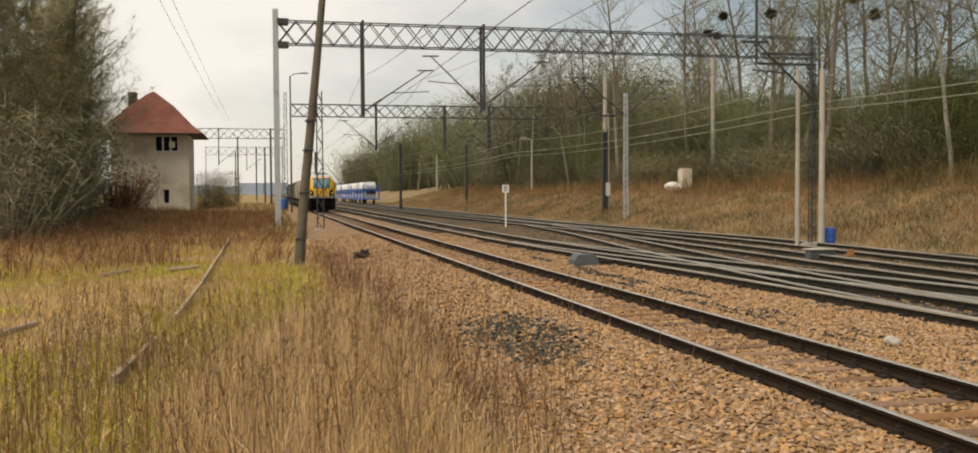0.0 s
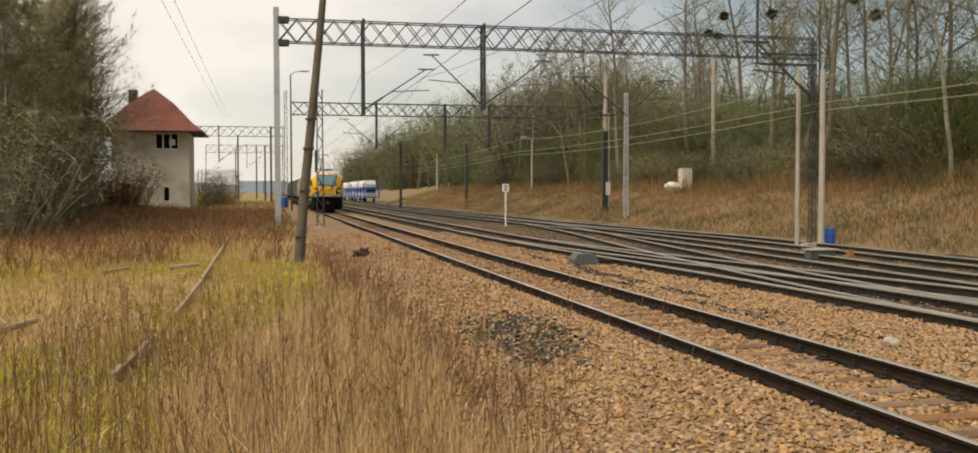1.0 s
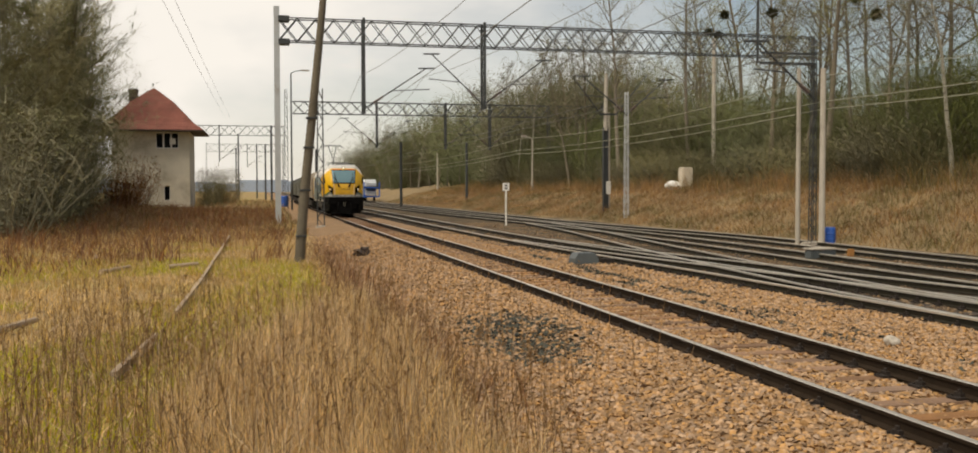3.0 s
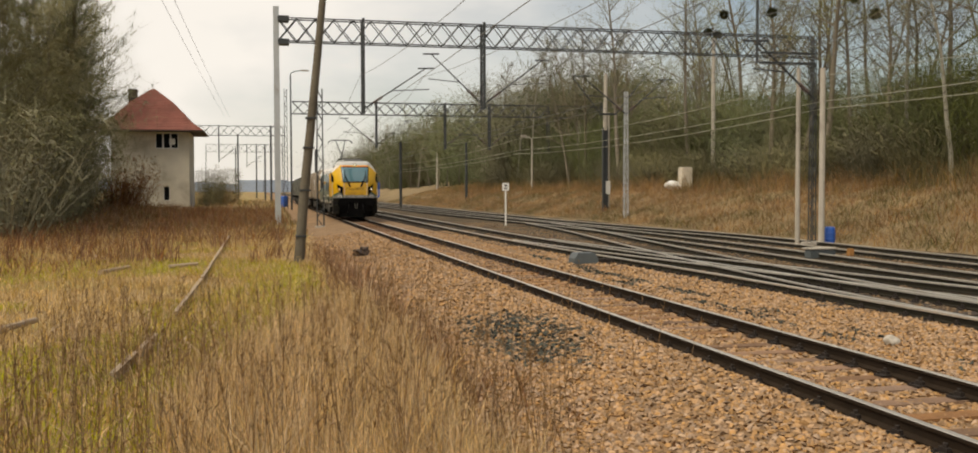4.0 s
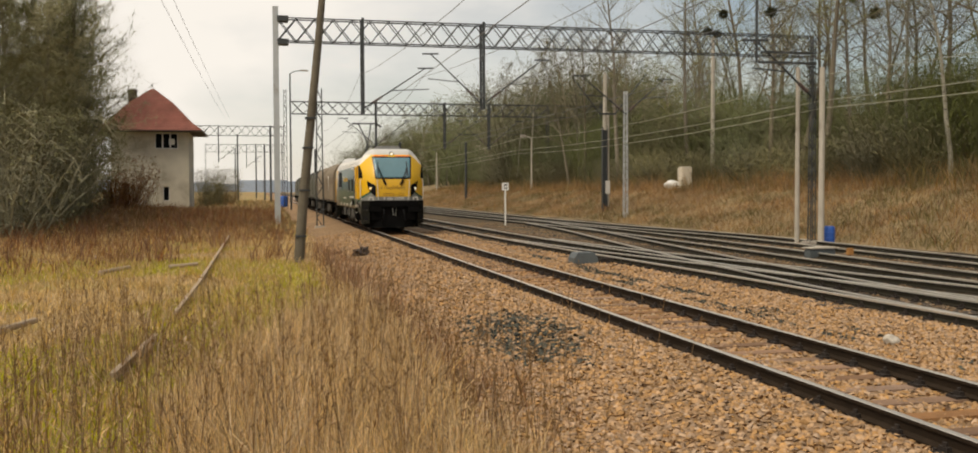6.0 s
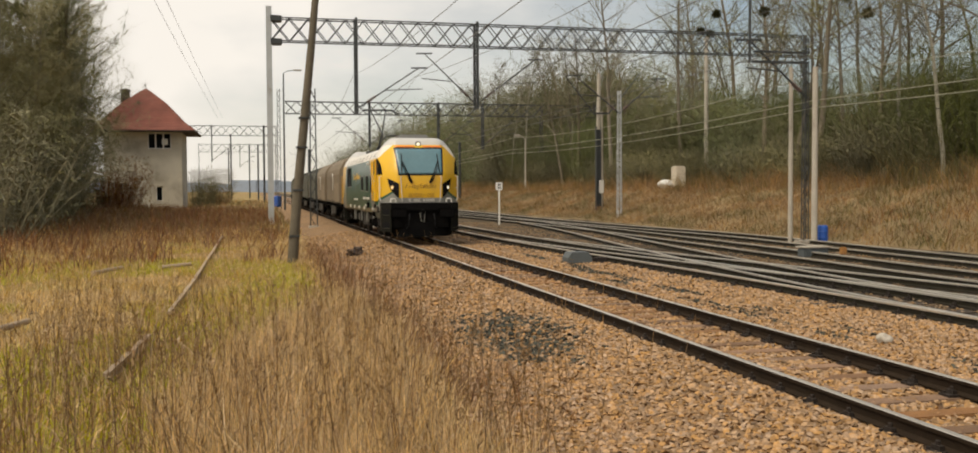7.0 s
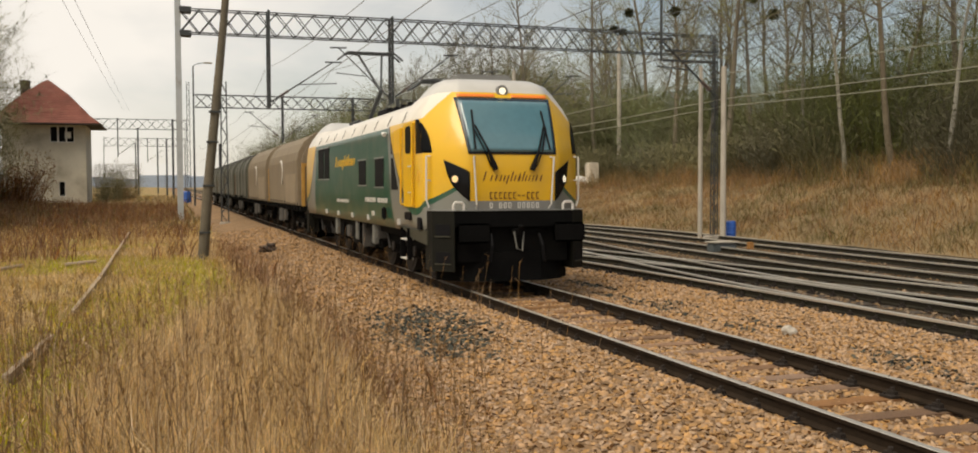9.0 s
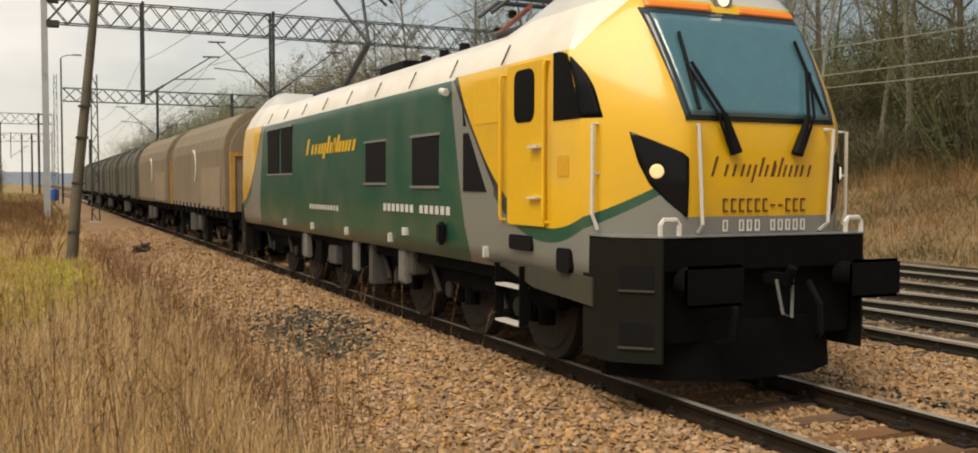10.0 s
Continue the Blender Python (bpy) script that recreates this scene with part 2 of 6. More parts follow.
def tube(bm, p, q, r0, r1=None, n=6, cap=True):
    """A round bar from p to q."""
    p, q = Vector(p), Vector(q)
    r1 = r0 if r1 is None else r1
    d = q - p
    m = Matrix.Translation((p + q) / 2) @ d.to_track_quat("Z", "Y").to_matrix().to_4x4()
    bmesh.ops.create_cone(bm, cap_ends=cap, segments=n, radius1=r0, radius2=r1, depth=d.length, matrix=m)


def chain(bm, pts, r, n=6):
    """A bent round bar through points, in one piece."""
    pts = [Vector(p) for p in pts]
    m = len(pts)
    rings = []
    u = None
    for i, p in enumerate(pts):
        d = (pts[min(i + 1, m - 1)] - pts[max(i - 1, 0)]).normalized()
        u = d.orthogonal().normalized() if u is None else (u - d * u.dot(d)).normalized()
        w = d.cross(u)
        rings.append([bm.verts.new(p + (u * math.cos(math.tau * j / n) + w * math.sin(math.tau * j / n)) * r) for j in range(n)])
    for a, b in zip(rings, rings[1:]):
        for j in range(n):
            bm.faces.new((a[j], a[(j + 1) % n], b[(j + 1) % n], b[j]))
    bm.faces.new(rings[0][::-1])
    bm.faces.new(rings[-1])


def bm_new():
    return bmesh.new()


def prism(bm, outline, d0, d1, axis="y"):
    """An outline of 2D points swept along an axis."""
    def at(a, b, d):
        return (a, d, b) if axis == "y" else ((d, a, b) if axis == "x" else (a, b, d))
    lo = [bm.verts.new(at(a, b, d0)) for a, b in outline]
    hi = [bm.verts.new(at(a, b, d1)) for a, b in outline]
    n = len(outline)
    fs = [bm.faces.new((lo[i], lo[(i + 1) % n], hi[(i + 1) % n], hi[i])) for i in range(n)]
    fs += [bm.faces.new(lo[::-1]), bm.faces.new(hi)]
    bmesh.ops.recalc_face_normals(bm, faces=fs)
    return fs


# ---- ground ----
def clamp(v, lo, hi):
    return max(lo, min(hi, v))


def ramp(v, pts):
    """Piecewise linear through points."""
    if v <= pts[0][0]:
        return pts[0][1]
    for (a, p), (b, q) in zip(pts, pts[1:]):
        if v <= b:
            return p + (q - p) * (v - a) / (b - a)
    return pts[-1][1]


def ground(x, y):
    z = ramp(x, [(-40, 0.5), (-12, 0.05), (-6, -0.33), (2.3, -0.36), (3.2, -0.33), (4.2, -0.15), (4.85, -0.135), (5.12, -0.185), (7.4, -0.185), (7.9, -0.2), (9.0, -0.175), (20.4, -0.175), (21.2, -0.1), (26, 1.2), (31, 2.3), (36, 3.0), (45, 5.0), (80, 12), (130, 17), (400, 22)])
    if x < 2:
        z += ramp(y, [(40, 0), (75, 0.25), (110, 0.55), (300, 0.6)])
    if x > 20.4:
        z = -0.2 + (z + 0.2) * ramp(y, [(-60, 1), (220, 1), (700, 0.35), (2000, 0.0)])
    rough = ramp(x, [(1.5, 0.06), (3.5, 0.02), (20.4, 0.02), (23, 0.2)])
    return z + rough * (noise.noise((x * 0.8, y * 0.8, 0.3)) + 0.6 * noise.noise((x * 0.21, y * 0.21, 4.1)))


def steps(*runs):
    out = []
    for a, b, d in runs:
        n = max(1, round((b - a) / d))
        out += [a + (b - a) * i / n for i in range(n)]
    return out + [runs[-1][1]]


def build_ground():
    xs = steps((-1500, -300, 300), (-300, -60, 40), (-60, -14, 3), (-14, 0, 0.7), (0, 10, 0.3), (10, 22, 0.6), (22, 50, 1.4), (50, 140, 8), (140, 1500, 200))
    ys = steps((-80, -10, 10), (-10, 5, 1), (5, 25, 0.4), (25, 60, 0.9), (60, 140, 3), (140, 400, 12), (400, 2400, 200))
    v = [(x, y, ground(x, y)) for y in ys for x in xs]
    w = len(xs)
    f, mi = [], []
    for j in range(len(ys) - 1):
        for i in range(w - 1):
            f.append((j * w + i, j * w + i + 1, (j + 1) * w + i + 1, (j + 1) * w + i))
            xm = (xs[i] + xs[i + 1]) / 2 + 0.25 * noise.noise((ys[j] * 0.5, 0, 0))
            mi.append(0 if xm < 2.2 else (1 if xm < 9.9 else (3 if xm < 20.6 else 2)))
    ob = raw("ground", v, f, [M_EARTH, M_BED, M_BANK, M_BED2])
    ob.data.polygons.foreach_set("material_index", mi)
    ob.data.polygons.foreach_set("use_smooth", [True] * len(f))
    tagged(ob, "dry meadow, tan ballast bed and brown grassy bank", "ground", kind="structure")
    # far woods as a row of boxes, with the haze painted on
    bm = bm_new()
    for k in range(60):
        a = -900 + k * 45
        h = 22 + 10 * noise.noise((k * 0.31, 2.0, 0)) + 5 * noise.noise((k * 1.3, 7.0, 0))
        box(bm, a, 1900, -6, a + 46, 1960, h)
    tagged(part("backdrop", bm, M_HAZE), "distant woods on the horizon, blue haze painted into their colour", "backdrop", kind="structure")


build_ground()

# ---- railway tracks ----
T1, T3 = 5.846, 14.9
LINE_2 = [(-10, 10.75), (8, 10.78), (14, 10.75), (21, 10.55), (29, 10.05), (37, 9.75), (60, 9.75), (330, 9.75)]
LINE_3 = [(-10, 14.6), (19, 14.75), (30, 15.5), (45, 16.0), (60, 15.6), (90, 14.6), (330, 14.6)]
LINE_4 = [(-10, 17.6), (23, 18.25), (37, 19.2), (45, 18.3), (60, 17.6), (330, 19.0)]
CROSS_A = [(4, 10.75), (13, 10.78), (21, 11.45), (32, 12.9), (45, 14.8), (56, 15.7)]
CROSS_B = [(2, 14.55), (8, 13.7), (16, 12.5), (22, 11.7), (29, 10.6), (37, 9.9)]


def smooth_line(pts):
    """A soft curve through points (y, x)."""
    def at(y):
        acc = wsum = 0.0
        for k in range(-4, 5):
            w = 5 - abs(k)
            acc += w * ramp(y + k * 1.3, pts)
            wsum += w
        return acc / wsum
    return at


RAIL_OUT = [(-0.0625, -0.15), (0.0625, -0.15), (0.0625, -0.138), (0.012, -0.115), (0.012, -0.045), (0.035, -0.035), (0.036, -0.004), (0.03, 0.0), (-0.03, 0.0), (-0.036, -0.004), (-0.035, -0.035), (-0.012, -0.045), (-0.012, -0.115), (-0.0625, -0.138)]


def rail(parent, line, off, y0, y1, dz=0.0, side=None):
    ys = steps((y0, min(y1, 70), 1.0), (min(y1, 70), y1 + 0.01, 12)) if y1 > 71 else steps((y0, y1, 1.0))
    v, f, mi = [], [], []
    n = len(RAIL_OUT)
    for y in ys:
        c = line(y) + off
        v += [(c + a, y, b + dz) for a, b in RAIL_OUT]
    for j in range(len(ys) - 1):
        for i in range(n):
            f.append((j * n + i, j * n + (i + 1) % n, (j + 1) * n + (i + 1) % n, (j + 1) * n + i))
            mi.append(1 if (6 if side in (None, M_STEEL) else 5) <= i <= (8 if side in (None, M_STEEL) else 9) else 0)
    f += [tuple(range(n))[::-1], tuple(range((len(ys) - 1) * n, len(ys) * n))]
    mi += [0, 0]
    ob = raw("rail", v, [t[::-1] for t in f], [side or M_STEEL, M_RAILTOP], parent)
    ob.data.polygons.foreach_set("material_index", mi)
    return ob


def sleeper_mesh(material):
    bm = bm_new()
    box(bm, -1.3, -0.12, -0.3, 1.3, 0.12, -0.158, 0.012)
    me = bpy.data.meshes.new("sleeper")
    bm.to_mesh(me)
    bm.free()
    me.materials.append(material)
    return me


def chair_mesh():
    bm = bm_new()
    box(bm, -0.17, -0.08, -0.16, 0.17, 0.08, -0.135)
    for s in (-1, 1):
        box(bm, s * 0.085 - 0.022, -0.05, -0.14, s * 0.085 + 0.022, 0.05, -0.098)
        tube(bm, (s * 0.085, 0, -0.1), (s * 0.085, 0, -0.065), 0.02, n=6)
        tube(bm, (s * 0.14, 0.04, -0.136), (s * 0.14, 0.04, -0.115), 0.017, n=6)
    me = bpy.data.meshes.new("rail_chair")
    bm.to_mesh(me)
    bm.free()
    me.materials.append(M_CHAIR)
    return me


SLEEPER, DARK_SLEEPER, CHAIR = sleeper_mesh(M_SLEEPER), sleeper_mesh(M_SLEEPER2), chair_mesh()
PITCH = 0.573


def build_track(label, pts, y0, y1, near, dz=0.0, chairs=True):
    line = smooth_line(pts)
    t = empty("railway_track", None, label, "railway track", kind="structure")
    for s in (-1, 1):
        rail(t, line, s * 0.753, y0, y1, dz, M_STEEL if near[0] < 5 else M_STEEL2)
    rng = random.Random(3)
    y = y0 + 0.3
    far_v, far_f = [], []
    while y < min(y1, 200):
        c = line(y)
        a = math.atan2(line(y + 0.5) - line(y - 0.5), 1.0)
        m = pose(c + rng.uniform(-0.03, 0.03), y + rng.uniform(-0.02, 0.02), dz + rng.uniform(-0.012, 0.006), 0, 0, -math.degrees(a) + rng.uniform(-1, 1))
        if near[0] < y < near[1]:
            ob = new("sleeper", SLEEPER if near[0] < 5 else DARK_SLEEPER)
            ob.parent, ob.matrix_local = t, m
            if chairs:
                for s in (-1, 1):
                    o = new("rail_chair", CHAIR)
                    o.parent, o.matrix_local = t, pose(c + s * 0.753, y, dz, 0, 0, -math.degrees(a))
        elif y > near[1]:
            k = len(far_v)
            for dx, dy in ((-1.3, -0.12), (1.3, -0.12), (1.3, 0.12), (-1.3, 0.12)):
                far_v += [tuple(m @ Vector((dx, dy, -0.158))), tuple(m @ Vector((dx, dy, -0.3)))]
            far_f += [(k, k + 2, k + 4, k + 6)] + [(k + 2 * i, k + 2 * i + 1, k + (2 * i + 3) % 8, k + (2 * i + 2) % 8) for i in range(4)]
        y += PITCH
    if far_f:
        tagged(raw("far_sleepers", far_v, far_f, M_SLEEPER if near[0] < 5 else M_SLEEPER2, t), kind="stuff")
    return t


# ---- lattice gantries over the line ----
def arm(bm, x, y, z0, dx, dz):
    """A bracket arm with stay and registration arm, for the contact line."""
    tube(bm, (x, y, z0), (x + dx, y, z0 + dz), 0.045, 0.035, 6)
    tube(bm, (x + dx - 0.5, y, z0 + dz - 0.02), (x + dx + 0.5, y, z0 + dz + 0.01), 0.045, n=6)
    k = 0.45
    tube(bm, (x + dx * k, y, z0 + dz * k), (x + dx * 1.05, y, z0 + dz * 0.5), 0.03, n=5)


def lattice_mast(parent, x, y, z0, z1, w, material, name="mast"):
    bm = bm_new()
    for sx in (-1, 1):
        for sy in (-1, 1):
            tube(bm, (x + sx * w / 2, y + sy * w / 2, z0), (x + sx * w * 0.36, y + sy * w * 0.36, z1), min(0.035, w * 0.11), n=4)
    n = max(3, int((z1 - z0) / (w * 1.5)))
    for k in range(n):
        a, b = z0 + (z1 - z0) * k / n, z0 + (z1 - z0) * (k + 1) / n
        s = 1 if k % 2 else -1
        g = w / 2 * (1 - 0.28 * k / n)
        for sy in (-1, 1):
            tube(bm, (x - s * g, y + sy * g, a), (x + s * g, y + sy * g, b), min(0.018, w * 0.05), n=4)
            tube(bm, (x + sy * g, y - s * g, a), (x + sy * g, y + s * g, b), min(0.018, w * 0.05), n=4)
    return part(name, bm, material, parent)


def gantry(label, y, x0, x1, zlo, zhi, drops, masts, panel=1.12, w=0.7):
    g = empty("overhead_line_gantry", pose(0, 0, 0), label, "gantry", "overhead line gantries")
    for z in (zlo, zhi):
        for s in (-1, 1):
            bm = bm_new()
            box(bm, x0, y + s * w / 2 - 0.035, z - 0.034, x1, y + s * w / 2 + 0.035, z + 0.034)
            part("chord", bm, M_DARK, g)
    n = round((x1 - x0) / panel)
    p = (x1 - x0) / n
    bm = bm_new()
    tube(bm, (-p / 2, 0, zlo), (p / 2, 0, zhi), 0.03, n=4)
    tube(bm, (p / 2, 0.02, zlo), (-p / 2, 0.02, zhi), 0.03, n=4)
    brace = part("brace", bm, M_DARK, g)
    brace.matrix_local = pose(x0 + p / 2, y - w / 2, 0)
    for k in range(n):
        for s in (-1, 1):
            if k or s > 0:
                o = new("brace", brace.data)
                o.parent, o.matrix_local = g, pose(x0 + p * (k + 0.5), y + s * w / 2, 0)
    for x, zb, arms in drops:
        bm = bm_new()
        box(bm, x - 0.08, y - w / 2 - 0.12, zb, x + 0.08, y - w / 2 - 0.03, zhi + 0.15)
        box(bm, x - 0.08, y + w / 2 + 0.03, zb, x + 0.08, y + w / 2 + 0.12, zhi + 0.15)
        for k in range(5):
            z = zb + (zlo - zb) * k / 5
            box(bm, x - 0.07, y - w / 2, z, x + 0.07, y + w / 2, z + 0.06)
        d = part("drop_post", bm, M_DARK, g)
        for dx, dz in arms:
            bm = bm_new()
            arm(bm, x, y, zb + 0.3, dx, dz)
            part("bracket_arm", bm, M_DARK, d)
            bm = bm_new()
            for q in range(5):
                c = 0.16 + 0.03 * q
                tube(bm, (x + dx * c, y, zb + 0.3 + dz * c), (x + dx * (c + 0.018), y, zb + 0.3 + dz * (c + 0.018)), 0.085, n=8)
            part("insulator", bm, M_CERAM, d)
    for x, zb, zt, kind in masts:
        if kind == "plain":
            bm = bm_new()
            box(bm, x - 0.17, y - 0.17, zb, x + 0.17, y - 0.13, zt)
            box(bm, x - 0.17, y + 0.13, zb, x + 0.17, y + 0.17, zt)
            box(bm, x - 0.12, y - 0.14, zb, x - 0.08, y + 0.14, zt)
            box(bm, x + 0.08, y - 0.14, zb, x + 0.12, y + 0.14, zt)
            m = part("mast", bm, M_MAST, g, "light grey painted steel mast")
            bm = bm_new()
            box(bm, x - 0.4, y - 0.4, zb - 0.6, x + 0.4, y + 0.4, zb + 0.12, 0.04)
            part("footing", bm, M_CONC, m)
            bm = bm_new()
            for z in (zlo, zhi):
                box(bm, x + 0.1, y - w / 2 - 0.07, z - 0.2, x + 0.75, y + w / 2 + 0.07, z + 0.12)
            parts("beam_shoe", bm, M_DARK, m)
        else:
            lattice_mast(g, x, y, zb, zt, 0.36, M_DARK)
    return g


def build_gantries():
    gantry("long dark lattice steel gantry spanning the tracks on a grey mast", 60.0, 0.95, 36.5, 10.83, 12.2,
           [(6.02, 6.55, [(3.9, 2.6)]), (13.54, 6.95, [(-3.3, 3.1), (3.9, 2.9)])],
           [(0.86, -0.3, 12.9, "plain"), (36.5, 3.2, 12.3, "lattice")])
    gantry("far lattice steel gantry over the tracks", 110.0, 3.2, 39.3, 10.4, 11.75,
           [(12.5, 6.7, [(-3.6, 3.0), (3.6, 2.8)]), (20.36, 6.6, [(3.8, 2.9)]), (25.56, 6.6, [(-3.6, 3.0), (3.6, 3.0)]), (32.63, 6.2, [])],
           [(2.5, -0.1, 13.1, "lattice"), (39.3, 0.5, 12.2, "lattice")], panel=1.3)
    gantry("distant lattice steel gantry over the tracks", 178.0, -12.0, 3.4, 11.7, 13.4,
           [(-7.5, 7.0, [(3.4, 2.6)])], [(-14.8, 0.3, 15.5, "lattice"), (3.6, 0.2, 13.6, "lattice")], panel=1.5)
    gantry("very distant lattice steel gantry over the tracks", 260.0, -14.0, 5.0, 12.0, 14.0,
           [(-4, 8.0, [(3.4, 2.6)])], [(-14.2, 0.3, 14.3, "lattice"), (5.0, 0.2, 14.3, "lattice")], panel=2.0)


build_gantries()


# ---- masts, poles and lamps ----
def wooden_pole():
    p = empty("wooden_pole", pose(1.03, 30.3, -0.45), "leaning weathered wooden telegraph pole in the grass", "pole")
    bm = bm_new()
    pts = [(0, 0, -0.1), (0.17, 0, 2.0), (0.42, 0, 4.4), (0.68, 0, 6.9), (0.92, 0, 9.4)]
    chain(bm, pts, 0.135, 12)
    for v in bm.verts:
        k = (0.165 - 0.007 * v.co.z) / 0.135
        v.co.x, v.co.y = 0.098 * v.co.z + (v.co.x - 0.098 * v.co.z) * k, v.co.y * k
    part("shaft", bm, M_WOOD, p, smooth=False)
    bm = bm_new()
    for z in (0.9, 2.3, 3.6, 4.5):
        k = 0.09 * z + 0.03 * z / 9
        box(bm, k - 0.17, -0.17, z, k + 0.17, 0.17, z + 0.06, 0.01)
    parts("iron_band", bm, M_DARK, p)


def street_light(label, x, y, z0, h, arm_dx, material, head=0.9):
    p = empty("lamp_post", pose(x, y, z0), label, "lamp post", "lamp posts")
    bm = bm_new()
    tube(bm, (0, 0, -0.1), (0, 0, h), 0.1, 0.07, 8)
    part("post", bm, material, p)
    bm = bm_new()
    chain(bm, [(0, 0, h), (arm_dx * 0.4, 0, h + 0.25), (arm_dx, 0, h + 0.35)], 0.04)
    part("arm", bm, material, p)
    bm = bm_new()
    s = 1 if arm_dx > 0 else -1
    box(bm, arm_dx, -0.15, h + 0.28, arm_dx + s * head, 0.15, h + 0.44, 0.05)
    part("lamp_head", bm, M_CONC, p)


def concrete_pole(label, x, y, z0, h, r=0.13, material=None):
    p = empty("concrete_pole", pose(x, y, z0), label, "pole", "concrete poles")
    bm = bm_new()
    tube(bm, (0, 0, -0.1), (0, 0, h), r, r * 0.85, 10)
    part("shaft", bm, material or M_CONC, p)
    return p


def line_mast(label, x, y, z0, h, arms, pale=True, w=0.36):
    g = empty("overhead_line_mast", pose(0, 0, 0), label, "mast", "overhead line masts")
    lattice_mast(g, x, y, z0, h, w, M_MAST if pale else M_DARK)
    for zb, dx, dz in arms:
        bm = bm_new()
        arm(bm, x, y, zb, dx, dz)
        b = part("bracket_arm", bm, M_DARK, g)
        bm = bm_new()
        for q in range(5):
            c = 0.1 + 0.03 * q
            tube(bm, (x + dx * c, y, zb + dz * c), (x + dx * (c + 0.018), y, zb + dz * (c + 0.018)), 0.085, n=8)
        part("insulator", bm, M_CERAM, b)
    bm = bm_new()
    box(bm, x - 0.3, y - 0.3, z0 - 0.5, x + 0.3, y + 0.3, z0 + 0.15, 0.03)
    part("footing", bm, M_CONC, g)
    return g


def sectioning_mast():
    """A dark steel mast on the bank, with a pale upper post and a box."""
    g = empty("line_mast", pose(23.1, 64.0, 0.3), "dark steel mast with a pale upper post and a white box", "mast")
    bm = bm_new()
    for s in (-1, 1):
        box(bm, s * 0.15 - 0.03, -0.13, -0.2, s * 0.15 + 0.03, 0.13, 5.9)
    box(bm, -0.13, -0.03, -0.2, 0.13, 0.03, 5.9)
    part("lower_mast", bm, M_DARK, g)
    bm = bm_new()
    tube(bm, (0, 0, 5.7), (0.05, 0, 9.6), 0.15, 0.13, 10)
    part("upper_post", bm, M_CONC, g, "pale concrete upper post")
    bm = bm_new()
    box(bm, 0.0, -0.3, 1.3, 0.3, -0.14, 2.2, 0.02)
    part("box", bm, M_RAILING, g, "white painted metal box")
    bm = bm_new()
    box(bm, -0.45, -0.2, 6.75, 0.75, -0.12, 6.87)
    tube(bm, (-0.4, -0.16, 6.8), (-2.4, -0.16, 9.3), 0.04)
    tube(bm, (0.7, -0.16, 6.8), (3.0, -0.16, 9.6), 0.04)
    part("bracket_arm", bm, M_DARK, g)


def build_poles():
    wooden_pole()
    # dark mast beside the near track, with pale box
    line_mast("slender dark lattice mast in the ballast edge", 3.3, 58.5, -0.35, 7.9, [], pale=False, w=0.4)
    line_mast("pale lattice mast with a contact-line bracket", 22.1, 57.4, -0.1, 8.0, [(6.6, 2.6, 2.2), (6.6, -2.9, 2.3)], w=0.24)
    concrete_pole("tall pale concrete pole standing among the shrubs", 34.0, 69.7, 2.6, 11.0, 0.17)
    sectioning_mast()
    concrete_pole("slim pale pole beside the dark mast on the bank", 23.55, 64.5, 0.3, 7.0, 0.09)
    g = line_mast("dark lattice mast at the foot of the bank", 19.55, 32.0, -0.2, 7.35, [(5.2, -2.3, 2.0)], pale=False, w=0.19)
    bm = bm_new()
    box(bm, 17.4, 31.93, 6.38, 19.6, 32.07, 6.46)
    box(bm, 17.5, 31.93, 6.75, 19.6, 32.07, 6.82)
    tube(bm, (17.3, 32, 6.4), (17.3, 32, 8.8), 0.05)
    part("cross_arm", bm, M_DARK, g)
    concrete_pole("tall grey concrete pole with rust streaks by the far track", 19.75, 31.7, -0.2, 6.45, 0.115)
    concrete_pole("grey concrete pole beside the far track", 19.55, 33.0, -0.2, 6.6, 0.09)
    street_light("slim grey lamp post with a bent arm beside the line", 2.9, 104.0, 0.0, 14.1, 1.0, M_DARK)
    street_light("pale concrete lamp post on the bank", 29.0, 104.0, 0.9, 6.6, -0.7, M_CONC, 0.5)
    street_light("pale concrete lamp post further along the bank", 34.2, 150.0, 0.9, 7.6, -0.7, M_CONC, 0.5)
    for x, y, z, h, m in ((24.5, 118, 0.3, 7.5, M_DARK), (15.5, 112, -0.2, 7.7, M_DARK), (30, 170, 0.6, 8, M_CONC), (36, 165, 0.6, 11, M_CONC), (38.5, 116, 1, 9.5, M_CONC),
                          (1.2, 150, 0.2, 11.5, M_DARK), (0.4, 190, 0.2, 10.5, M_DARK), (-1.5, 240, 0.2, 13, M_DARK), (-4.8, 200, 0.2, 13, M_DARK), (-6.3, 240, 0.2, 12, M_DARK),
                          (8.6, 200, 0, 12, M_DARK), (12.5, 240, 0, 12, M_DARK), (7.8, 150, 0, 8.2, M_DARK)):
        concrete_pole("distant slender line pole", x, y, z, h, 0.17, m)


build_poles()


